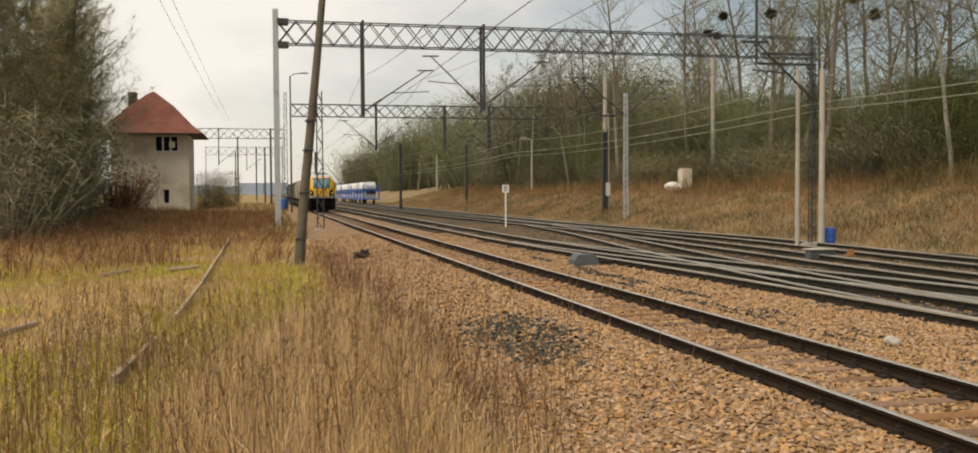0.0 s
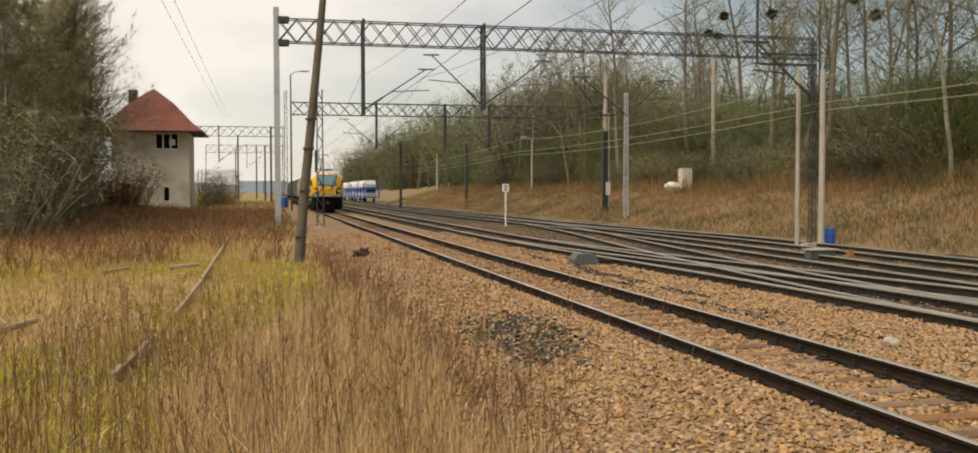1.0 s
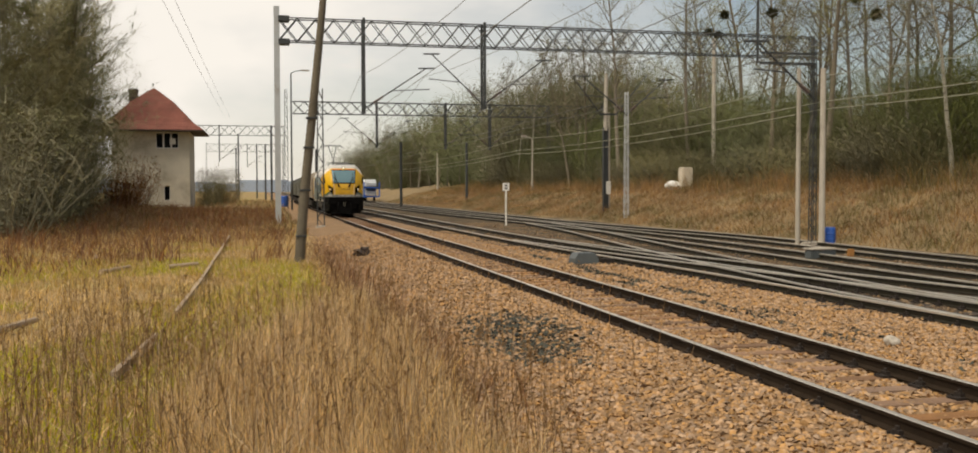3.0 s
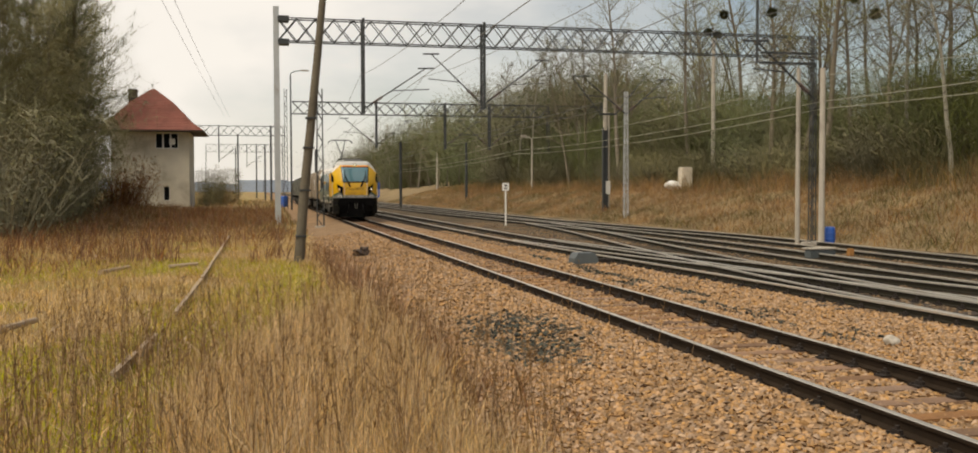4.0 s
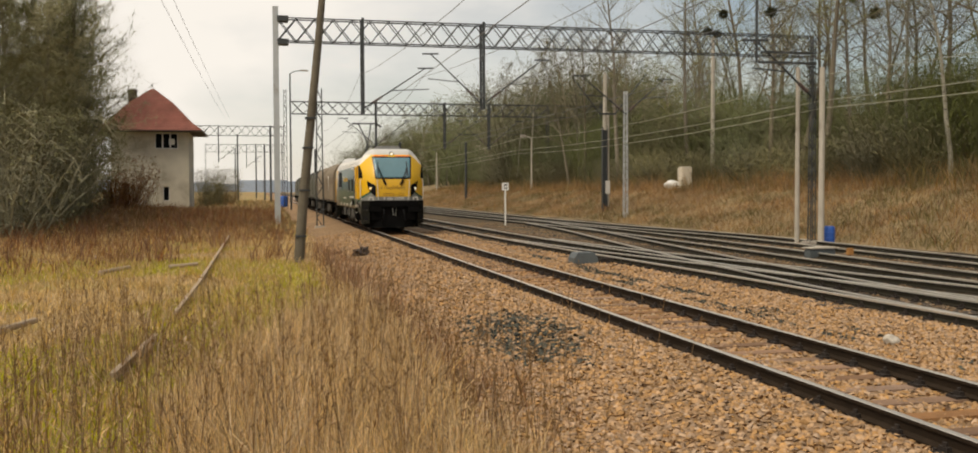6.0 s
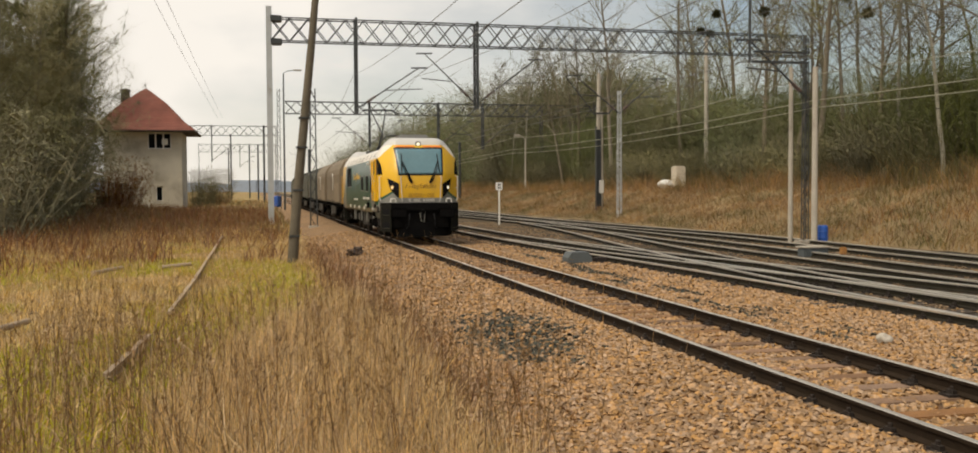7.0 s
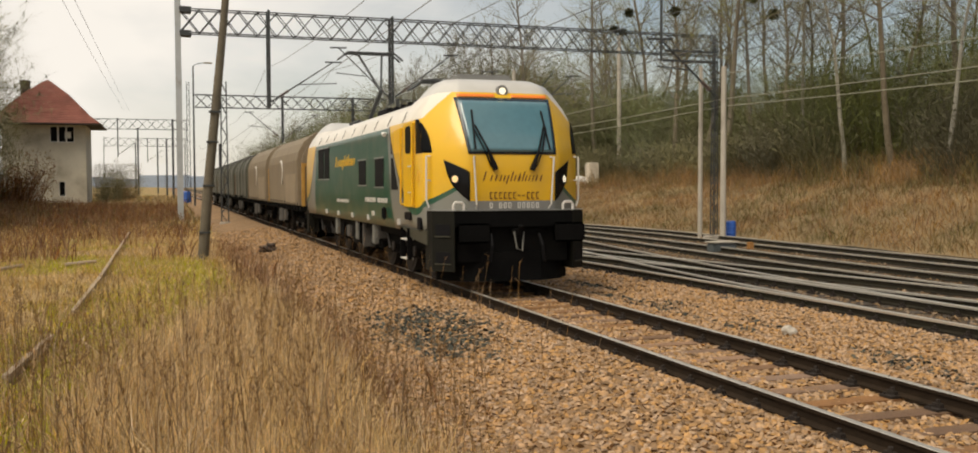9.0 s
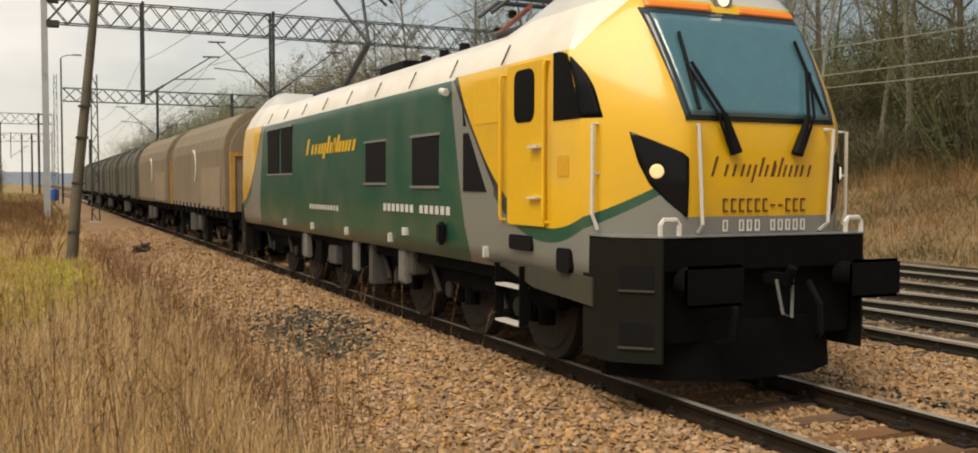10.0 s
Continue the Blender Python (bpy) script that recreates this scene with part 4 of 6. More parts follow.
    for k in range(11):
        u = -0.44 + k * 0.087
        if k not in (6, 7):
            bars(lo, "lettering_bar", M_LOGO, face, [(u, u + 0.016, 1.62, 1.74), (u + 0.016, u + 0.055, 1.62, 1.638), (u + 0.016, u + 0.055, 1.722, 1.74)])
        else:
            bars(lo, "lettering_bar", M_LOGO, face, [(u, u + 0.05, 1.67, 1.688)])
        if k not in (1, 5):
            bars(lo, "lettering_bar", M_RAILING, face, [(u, u + 0.016, 1.455, 1.555), (u + 0.04, u + 0.054, 1.455, 1.555), (u + 0.016, u + 0.04, 1.455, 1.472), (u + 0.016, u + 0.04, 1.54, 1.555)])
    # front coupling gear and buffer beam
    for rev in (0, 1):
        m = Matrix.Identity(4) if not rev else pose(0, LOCO_LEN, 0, 0, 0, 180)

        def P(name, bm, material, parent=lo, label="", split=False):
            bmesh.ops.transform(bm, matrix=m, verts=bm.verts)
            return (parts if split else part)(name, bm, material, parent, label)
        bm = bm_new()
        box(bm, -1.1, -0.16, 1.12, 1.1, 0.5, 1.41, 0.015)
        box(bm, -1.05, -0.06, 0.5, 1.05, 0.35, 1.13, 0.015)
        beam = P("buffer_beam", bm, M_BLACK)
        bm = bm_new()
        prism(bm, [(-1.44, 0.6), (-1.44, 0.14), (-1.12, -0.16), (1.12, -0.16), (1.44, 0.14), (1.44, 0.6)], 1.414, 1.428, "z")
        P("walkway_plate", bm, M_GREY, beam)
        bm = bm_new()
        lo_edge = [(-1.25, 0.5), (-0.95, 0.08), (-0.5, -0.16), (0.5, -0.16), (0.95, 0.08), (1.25, 0.5)]
        a_ = [bm.verts.new((x, y, 0.17)) for x, y in lo_edge]
        b_ = [bm.verts.new((x, y + 0.06, 0.68)) for x, y in lo_edge]
        for i in range(5):
            bm.faces.new((a_[i], a_[i + 1], b_[i + 1], b_[i]))
        r_ = bmesh.ops.extrude_face_region(bm, geom=list(bm.faces))
        for g in r_["geom"]:
            if isinstance(g, bmesh.types.BMVert):
                g.co.y += 0.08
        bmesh.ops.recalc_face_normals(bm, faces=bm.faces)
        box(bm, -0.5, 0.0, 0.4, 0.5, 0.3, 0.72)
        P("snow_plough", bm, M_BLACK)
        for s in (-1, 1):
            bm = bm_new()
            tube(bm, (s * 0.875, -0.15, 1.04), (s * 0.875, -0.5, 1.04), 0.13, 0.11, 16)
            b = P("buffer", bm, M_BLACK)
            bm = bm_new()
            box(bm, s * 0.875 - 0.3, -0.56, 0.87, s * 0.875 + 0.3, -0.5, 1.21, 0.03)
            P("buffer_plate", bm, M_BLACK, b)
            bm = bm_new()
            prism(bm, [(s * 1.43, 0.14), (s * 1.12, -0.15), (s * 1.10, -0.15), (s * 1.10, 0.6), (s * 1.43, 0.6)], 0.36, 1.405, "z")
            blk = P("corner_step_block", bm, M_SKIRT)
            turn = pose(s * 1.275, -0.005, 0, 0, 0, s * math.degrees(math.atan2(0.29, 0.31)))
            # nothing is cut: black plates stand for the shade inside the step holes
            for z in (0.5, 0.98):
                bm = bm_new()
                box(bm, -0.14, -0.006, z, 0.14, 0.05, z + 0.2, 0.0, turn)
                P("step_recess", bm, M_RUBBER, blk)
                bm = bm_new()
                box(bm, -0.15, -0.02, z - 0.02, 0.15, 0.03, z - 0.002, 0.0, turn)
                P("step", bm, M_SKIRT2, blk)
            bm = bm_new()
            chain(bm, [(s * 0.45, -0.17, 1.0), (s * 0.47, -0.3, 0.8), (s * 0.5, -0.28, 0.55), (s * 0.56, -0.17, 0.5)], 0.028)
            P("brake_hose", bm, M_RUBBER)
        bm = bm_new()
        box(bm, -0.07, -0.42, 0.98, 0.07, -0.15, 1.1, 0.02)
        tube(bm, (0, -0.40, 1.06), (0, -0.46, 1.16), 0.045)
        hook = P("coupling_hook", bm, M_BLACK)
        bm = bm_new()
        chain(bm, [(-0.09, -0.36, 1.05), (-0.05, -0.4, 0.76), (0.05, -0.4, 0.72), (0.09, -0.36, 1.05)], 0.015)
        P("coupling_link", bm, M_UNDERPALE, hook)
    # sides: doors, windows, louvres
    for s in (-1, 1):
        door = side_panel("cab_door", lo, rounded(1.20, 1.46, 2.0, 3.03, 0.05), 0.012, M_YELLOW, s)
        side_panel("door_window", door, rounded(1.42, 2.46, 1.84, 2.97, 0.10), 0.02, M_VOID, s)
        bm = bm_new()
        x = s * 1.53
        for y, top in ((1.17, 3.0), (2.09, 2.95)):
            bm = bm_new()
            chain(bm, [(s * 1.46, y, 1.5), (x - s * 0.01, y, 1.5), (x, y, 1.54), (x, y, top - 0.04), (x - s * 0.01, y, top), (s * 1.46, y, top)], 0.019)
            part("handrail", bm, M_YELLOW, lo)
        bm = bm_new()
        box(bm, min(s * 1.49, s * 1.55), 1.28, 2.2, max(s * 1.49, s * 1.55), 1.46, 2.23)
        box(bm, min(s * 1.49, s * 1.54), 1.28, 1.72, max(s * 1.49, s * 1.54), 1.5, 1.74)
        parts("door_handle", bm, M_RAILING, door)
        cw = side_panel("cab_window", lo, [(0.585, 2.44), (1.06, 2.44), (1.06, 3.06), (0.94, 3.06), (0.85, 3.03), (0.79, 2.95), (0.70, 2.75)], 0.01, M_VOID, s, "dark cab side window", 0.1)

        def wrap(z):
            a = ramp(z, [(2.44, 1.345), (2.7, 1.36), (2.85, 1.39), (3.0, 1.45)])
            return (a, level(z)[0] - 0.002) if s > 0 else (-level(z)[0] + 0.002, -a)
        nose_patch("window_corner", cw, wrap, 2.44, 3.0, 0.008, M_VOID, 10, 4)
        for a, b, z0, z1 in ((10.95, 11.8, 2.06, 2.92), (11.95, 12.95, 2.06, 2.92), (5.75, 6.6, 1.88, 2.44), (3.85, 4.72, 1.84, 2.44)):
            w = side_panel("louvre_panel", lo, rounded(a, z0, b, z1, 0.03), 0.008, M_RUBBER, s)
            bm = bm_new()
            for q in ((a - 0.05, z1, b + 0.05, z1 + 0.03), (a - 0.05, z0 - 0.03, b + 0.05, z0)):
                box(bm, min(s * 1.47, s * 1.5), q[0], q[1], max(s * 1.47, s * 1.5), q[2], q[3])
            parts("louvre_frame", bm, M_GREY, w)
        side_panel("louvre_panel", lo, [(2.52, 1.78), (3.12, 1.78), (3.12, 2.42), (2.98, 2.42)], 0.008, M_RUBBER, s)
        side_panel("louvre_panel", lo, [(3.05, 2.5), (3.12, 2.5), (3.14, 2.72)], 0.008, M_RUBBER, s)
        side_panel("cover_panel", lo, rounded(2.2, 2.5, 2.85, 2.96, 0.03), 0.006, M_YELLOW, s)
        bm = bm_new()
        tube(bm, (s * 1.47, 3.62, 2.93), (s * 1.56, 3.62, 2.93), 0.035, n=12)
        tube(bm, (s * 1.54, 3.62, 2.93), (s * 1.54, 3.48, 2.90), 0.04, n=12)
        part("side_camera", bm, M_RAILING, lo, "small white side camera pod")
        side_panel("warning_plate", lo, rounded(0.78, 1.93, 0.98, 2.12, 0.015), 0.008, M_PLATE, s, "small orange warning plate")
        bm = bm_new()
        x0, x1 = sorted((s * 1.47, s * 1.56))
        box(bm, x0, 3.62, 1.15, x1, 3.76, 1.42, 0.03)
        part("lamp_bracket", bm, M_RUBBER, lo)
        side_panel("data_plate", lo, rounded(4.95, 1.2, 5.1, 1.3, 0.01), 0.008, M_RAILING, s)
        for y in (2.55, 5.6, 7.6, 9.6, 11.6):
            side_panel("jacking_mark", lo, rounded(y, 1.08, y + 0.05, 1.2, 0.01), 0.008, M_RAILING, s)
        for y in (5.2, 7.25, 10.2):
            bm = bm_new()
            x0, x1 = sorted((s * 1.30, s * 1.40))
            box(bm, x0, y, 0.55, x1, y + 0.28, 1.0, 0.02)
            part("hanger_plate", bm, M_UNDERPALE, lo)
        # wordmark and small writing on the side
        def flat(u, v):
            return Vector((s * 1.482, u, v))
        lead = (lambda u, v: flat(9.95 - u * 2.75, 2.36 + v * 0.27)) if s < 0 else (lambda u, v: flat(7.2 + u * 2.75, 2.36 + v * 0.27))
        bars(lo, "wordmark_stroke", M_YELLOW, lead, [(a, a + w * 1.9, f0, f1) for a, w, f0, f1 in MARK], 0.06)
        for k in range(14):
            y = (3.5 + k * 0.17) if s < 0 else (11.8 - k * 0.17)
            if k != 6:
                bars(lo, "lettering_bar", M_RAILING, flat, [(y, y + 0.11, 1.50, 1.60)])
        for k in range(11):
            bars(lo, "lettering_bar", M_RAILING, flat, [(8.0 + k * 0.16, 8.0 + k * 0.16 + 0.09, 1.44, 1.52)])
        # skirt steps under the cab; black plates for the shade in its slots
        side_panel("step_recess", lo, rounded(1.5, 1.21, 1.98, 1.36, 0.04), 0.004, M_RUBBER, s)
        side_panel("step_recess", lo, rounded(0.76, 1.06, 1.0, 1.28, 0.05), 0.004, M_RUBBER, s)
        bm = bm_new()
        x0, x1 = sorted((s * 1.38, s * 1.5))
        for z in (0.45, 0.82):
            box(bm, x0, 1.72, z, x1, 2.25, z + 0.025)
        parts("cab_step", bm, M_RAILING, lo)
        bm = bm_new()
        for y in (1.69, 2.25):
            box(bm, x0, y, 0.45, x1 - 0.02, y + 0.03, 1.05)
        parts("step_bracket", bm, M_BLACK, lo)
        bm = bm_new()
        prism(bm, [(0.42, 1.05), (2.6, 1.05), (2.1, 1.0), (1.5, 0.86), (0.42, 0.80)], min(s * 1.38, s * 1.45), max(s * 1.38, s * 1.45), "x")
        part("cab_skirt", bm, M_SKIRT2, lo)
    # lower skirt of the cab
    # roof
    bm = bm_new()
    box(bm, -0.55, 1.5, 3.8, 0.55, 2.7, 3.98, 0.05)
    part("air_conditioner", bm, M_GREY, lo)
    for k in range(9):
        y = 2.2 + k * 1.35
        bm = bm_new()
        for s in (-1, 1):
            pts = [(s * (level(z)[0] + 0.012), y, z + 0.008) for z in (3.07, 3.18, 3.28)]
            chain(bm, pts, 0.008, 4)
        parts("roof_seam", bm, M_RUBBER, lo)
    for yb, up, d in ((12.3, True, -1), (3.7, False, 1)):
        p = empty("pantograph")
        p.parent = lo
        p.matrix_local = pose(0, 0, -0.22)
        bm = bm_new()
        for s in (-1, 1):
            tube(bm, (s * 0.5, yb - 0.7, 3.95), (s * 0.5, yb + 0.7, 3.95), 0.04)
            for q in (-0.6, 0.6):
                tube(bm, (s * 0.5, yb + q, 3.78), (s * 0.5, yb + q, 3.96), 0.07, 0.05, 10)
        tube(bm, (-0.5, yb, 3.95), (0.5, yb, 3.95), 0.05)
        part("base_frame", bm, M_DARK, p)
        bm = bm_new()
        if up:
            knee = (0, yb - 1.35, 4.75)
            tube(bm, (0, yb + 0.4, 3.98), knee, 0.06)
            for s in (-1, 1):
                tube(bm, knee, (s * 0.35, yb + 0.15, 5.95), 0.035)
            part("lower_arm", bm, M_DARK, p)
            bm = bm_new()
            for q in (-0.18, 0.18):
                chain(bm, [(-0.95, yb + 0.15 + q, 5.8), (-0.7, yb + 0.15 + q, 6.0), (0.7, yb + 0.15 + q, 6.0), (0.95, yb + 0.15 + q, 5.8)], 0.03)
            tube(bm, (-0.4, yb - 0.05, 5.96), (-0.4, yb + 0.35, 5.96), 0.025)
            tube(bm, (0.4, yb - 0.05, 5.96), (0.4, yb + 0.35, 5.96), 0.025)
            part("collector_head", bm, M_DARK, p)
        else:
            tube(bm, (0, yb + 0.4, 4.0), (0, yb + 1.7, 4.12), 0.06)
            for s in (-1, 1):
                tube(bm, (0, yb + 1.7, 4.12), (s * 0.35, yb + 0.0, 4.22), 0.035)
            part("lower_arm", bm, M_ARM, p)
            bm = bm_new()
            for q in (-0.18, 0.18):
                chain(bm, [(-0.95, yb + q, 4.08), (-0.7, yb + q, 4.27), (0.7, yb + q, 4.27), (0.95, yb + q, 4.08)], 0.03)
            part("collector_head", bm, M_DARK, p)
    bm = bm_new()
    for y in (5.2, 5.9, 6.6):
        for x in (-0.55, 0.55):
            tube(bm, (x, y, 3.45), (x, y, 3.74), 0.1, 0.07, 10)
    box(bm, -0.6, 7.4, 3.5, 0.6, 8.6, 3.78, 0.03)
    parts("roof_insulator", bm, M_RUBBER, lo)
    # running gear
    bm = bm_new()
    box(bm, -1.3, 0.5, 0.85, 1.3, LOCO_LEN - 0.5, 1.02)
    part("frame", bm, M_BLACK, lo)
    for y0 in (2.3, 9.9):
        bg = empty("bogie")
        bg.parent = lo
        bm = bm_new()
        for k in range(3):
            y = y0 + 1.875 * k
            box(bm, -0.62, y - 0.1 + 0.2, 0.22, 0.62, y + 0.85, 0.8, 0.05)
        parts("traction_motor", bm, M_BLACK, bg)
        bm = bm_new()
        box(bm, -0.9, y0 - 0.7, 0.62, 0.9, y0 + 4.4, 0.86, 0.03)
        part("bolster", bm, M_BLACK, bg)
        for s in (-1, 1):
            bm = bm_new()
            x0, x1 = sorted((s * 0.98, s * 1.14))
            box(bm, x0, y0 - 0.75, 0.60, x1, y0 + 4.5, 0.84, 0.03)
            for k in range(3):
                y = y0 + 1.875 * k
                box(bm, x0 + 0.01, y - 0.17, 0.42, x1 + 0.05, y + 0.17, 0.72, 0.03)
                for q in (-0.36, 0.36):
                    tube(bm, ((x0 + x1) / 2, y + q, 0.42), ((x0 + x1) / 2, y + q, 0.68), 0.09, n=10)
            part("bogie_frame", bm, M_BLACK, bg)
            bm = bm_new()
            for k in range(3):
                y = y0 + 1.875 * k
                x = s * 1.2
                tube(bm, (x, y + 0.3, 0.5), (x, y + 0.62, 0.93), 0.04, n=8)
                tube(bm, (s * 1.19, y, 0.57), (s * 1.22, y, 0.57), 0.1, n=14)
            parts("damper", bm, M_WHEEL, bg)
        for k in range(3):
            wheelset(lo, y0 + 1.875 * k, 0.575)
    for y, z0, z1, l, mt in ((7.2, 0.45, 0.98, 1.0, M_BLACK), (8.5, 0.55, 0.85, 0.5, M_UNDER), (6.65, 0.4, 0.98, 0.2, M_UNDER), (5.0, 0.68, 0.98, 0.22, M_UNDER), (9.4, 0.5, 0.9, 0.4, M_BLACK), (10.5, 0.55, 0.98, 0.25, M_UNDER)):
        bm = bm_new()
        for s in (-1, 1):
            x0, x1 = sorted((s * 0.7, s * 1.36))
            box(bm, x0, y, z0, x1, y + l, z1, 0.02)
        parts("underfloor_box", bm, mt, lo)
    return lo


def wagon(dark):
    lab = "dark olive hooded freight wagon, weathered" if dark else "dusty brown tarpaulin-hooded freight wagon"
    wg = empty("freight_wagon", None, lab, "wagon", "freight wagons")
    L = 10.4
    tarp = M_TARPDK if dark else M_TARP
    prof = [(-1.44, 1.18), (-1.46, 2.75), (-1.40, 3.05), (-1.22, 3.38), (-0.9, 3.65), (-0.45, 3.8), (0, 3.84), (0.45, 3.8), (0.9, 3.65), (1.22, 3.38), (1.40, 3.05), (1.46, 2.75), (1.44, 1.18)]
    n = 1 if not dark else 4
    for k in range(n):
        bm = bm_new()
        a, b = 0.35 + k * (L - 0.7) / n, 0.35 + (k + 1) * (L - 0.7) / n - 0.03
        g = 1.0 if k % 2 == 0 else 0.975
        # hood section with shallow hoops
        m = 24 // n
        rings = []
        for i in range(m + 1):
            y = a + (b - a) * i / m
            q = g * (1.0 + (0.004 if i % 2 else -0.002))
            rings.append([bm.verts.new((x * q, y, 1.18 + (z - 1.18) * q)) for x, z in prof])
        for r0, r1 in zip(rings, rings[1:]):
            for i in range(len(prof) - 1):
                bm.faces.new((r0[i], r0[i + 1], r1[i + 1], r1[i]))
        bm.faces.new(rings[0])
        bm.faces.new(rings[-1][::-1])
        bmesh.ops.recalc_face_normals(bm, faces=bm.faces)
        hood = part("hood", bm, tarp, wg, smooth=False)
        for s in (-1, 1):
            for y in ((a,) if dark else (a, b - 0.12)):
                bm = bm_new()
                chain(bm, [(s * (x + 0.02) * -1 * 0.995, y + 0.06, z) for x, z in prof[:6]], 0.05, 6)
                part("hoop", bm, M_HOOP if dark else tarp, hood)
    if not dark:
        for s in (-1, 1):
            bm = bm_new()
            x0, x1 = sorted((s * 1.45, s * 1.468))
            box(bm, x0, 0.9, 1.25, x1, 3.9, 2.3, 0.004)
            part("side_patch", bm, M_PATCH, wg, "paler repainted patch")
            bm = bm_new()
            chain(bm, [(s * 1.468, 5.3 + 0.55 * math.cos(a) * 0.9, 2.35 + 0.5 * math.sin(a)) for a in (1.3, 1.8, 2.4, 3.0, 3.6, 4.1)], 0.035, 4)
            part("painted_arc", bm, M_RAILING, wg, "worn pale painted arc")
    for y0, y1 in ((0.12, 0.3), (L - 0.3, L - 0.12)):
        bm = bm_new()
        prism(bm, [(x * 0.93, 1.1 + (z - 1.1) * 0.93) for x, z in prof], y0, y1, "y")
        part("end_wall", bm, tarp, wg)
        bm = bm_new()
        yy = y0 - 0.05 if y0 < 1 else y1 - 0.03
        for s in (-1, 1):
            box(bm, s * 1.3 - 0.06, yy, 1.1, s * 1.3 + 0.06, yy + 0.08, 2.6)
            box(bm, s * 0.6 - 0.05, yy, 1.1, s * 0.6 + 0.05, yy + 0.08, 3.2)
        box(bm, -1.36, yy - 0.003, 2.55, 1.36, yy + 0.083, 2.65)
        parts("end_post", bm, M_LOGO if dark else M_ENDYEL, wg)
    bm = bm_new()
    box(bm, -1.4, 0.05, 0.98, 1.4, L - 0.05, 1.16, 0.01)
    box(bm, -0.3, 0.2, 0.7, 0.3, L - 0.2, 0.98)
    part("chassis", bm, M_BLACK, wg)
    bm = bm_new()
    for k in range(13):
        y = 0.5 + k * (L - 1.0) / 12
        for s in (-1, 1):
            box(bm, s * 1.43 - 0.03, y, 1.0, s * 1.43 + 0.03, y + 0.09, 1.3)
    parts("stake_pocket", bm, M_BLACK, wg)
    for y in (1.45, 3.05, L - 3.05, L - 1.45):
        wheelset(wg, y, 0.46)
    for yb in (1.45, L - 3.05):
        for s in (-1, 1):
            bm = bm_new()
            x0, x1 = sorted((s * 0.95, s * 1.1))
            box(bm, x0, yb - 0.3, 0.48, x1, yb + 1.9, 0.7, 0.02)
            for y in (yb, yb + 1.6):
                box(bm, x0 - 0.01, y - 0.16, 0.32, x1 + 0.03, y + 0.16, 0.62, 0.03)
            part("bogie_frame", bm, M_BLACK, wg)
        bm = bm_new()
        for s in (-1, 1):
            tube(bm, (s * 1.12, yb, 0.46), (s * 1.16, yb, 0.46), 0.09, n=12)
            tube(bm, (s * 1.12, yb + 1.6, 0.46), (s * 1.16, yb + 1.6, 0.46), 0.09, n=12)
        parts("axle_cap", bm, M_UNDER, wg)
    bm = bm_new()
    for s in (-1, 1):
        box(bm, s * 1.36 - 0.04, 4.4, 0.55, s * 1.36 + 0.04, 5.0, 0.95)
        tube(bm, (s * 1.36, 5.6, 0.5), (s * 1.36, 5.6, 1.0), 0.16, n=12)
    parts("brake_gear", bm, M_UNDER, wg)
    for e, d in ((0.05, -1), (L - 0.05, 1)):
        for s in (-1, 1):
            bm = bm_new()
            tube(bm, (s * 0.875, e, 1.05), (s * 0.875, e + d * 0.45, 1.05), 0.1, n=12)
            tube(bm, (s * 0.875, e + d * 0.45, 1.05), (s * 0.875, e + d * 0.52, 1.05), 0.23, n=16)
            part("buffer", bm, M_BLACK, wg)
    return wg


M_HOOP = mat("dark_hoop_paint", (0.03, 0.03, 0.025), 0.7, 0, 0.2, 2, 20, 0.1)
M_PATCH = mat("pale_patch_paint", (0.25, 0.195, 0.13), 0.7, 0, 0.15, 1.2, 14, 0.1)
M_ENDYEL = mat("ochre_paint", (0.42, 0.23, 0.05), 0.6, 0, 0.25, 2, 20, 0.1, stain=((0.12, 0.08, 0.05), 1.5, 0.55))
SPEED = 9.47
WAGON_0 = 17.65                     # where the first wagon begins behind the front
FRONT = 6.81                        # where the buffer beam stands at the end
LOCO = locomotive()
WAGONS = [(wagon(False), WAGON_0), (wagon(True), WAGON_0 + 22.6)]
WAGON_PITCH = 11.3


def more_wagons():
    base, far = WAGONS[0][0], WAGONS[1][0]
    for src, n0, k in ((base, WAGON_0 + WAGON_PITCH, 1), (far, WAGON_0 + 3 * WAGON_PITCH, 4)):
        for i in range(k):
            c = copy_thing(src, Matrix.Identity(4))
            WAGONS.append((c, n0 + i * WAGON_PITCH))
            wheels = [o for o in c.children if o.name.startswith("wheelset")]
            for o in wheels:
                ROLLERS.append((o, o.location.y, o.location.z))


more_wagons()


# ---- trees and shrubs ----
M_BUSH = mat("dusky_leaves", (0.135, 0.125, 0.058), 0.9, 0, 0.35, 2, 9, 0, island=0.4)

def sliver(v, f, p, q, w):
    """A thin tapering twig of two crossed faces."""
    d = q - p
    s = d.cross(Vector((0.3, 0.5, 0.8))).normalized() * w
    k = len(v)
    v += [tuple(p - s), tuple(p + s), tuple(q)]
    f.append((k, k + 1, k + 2))


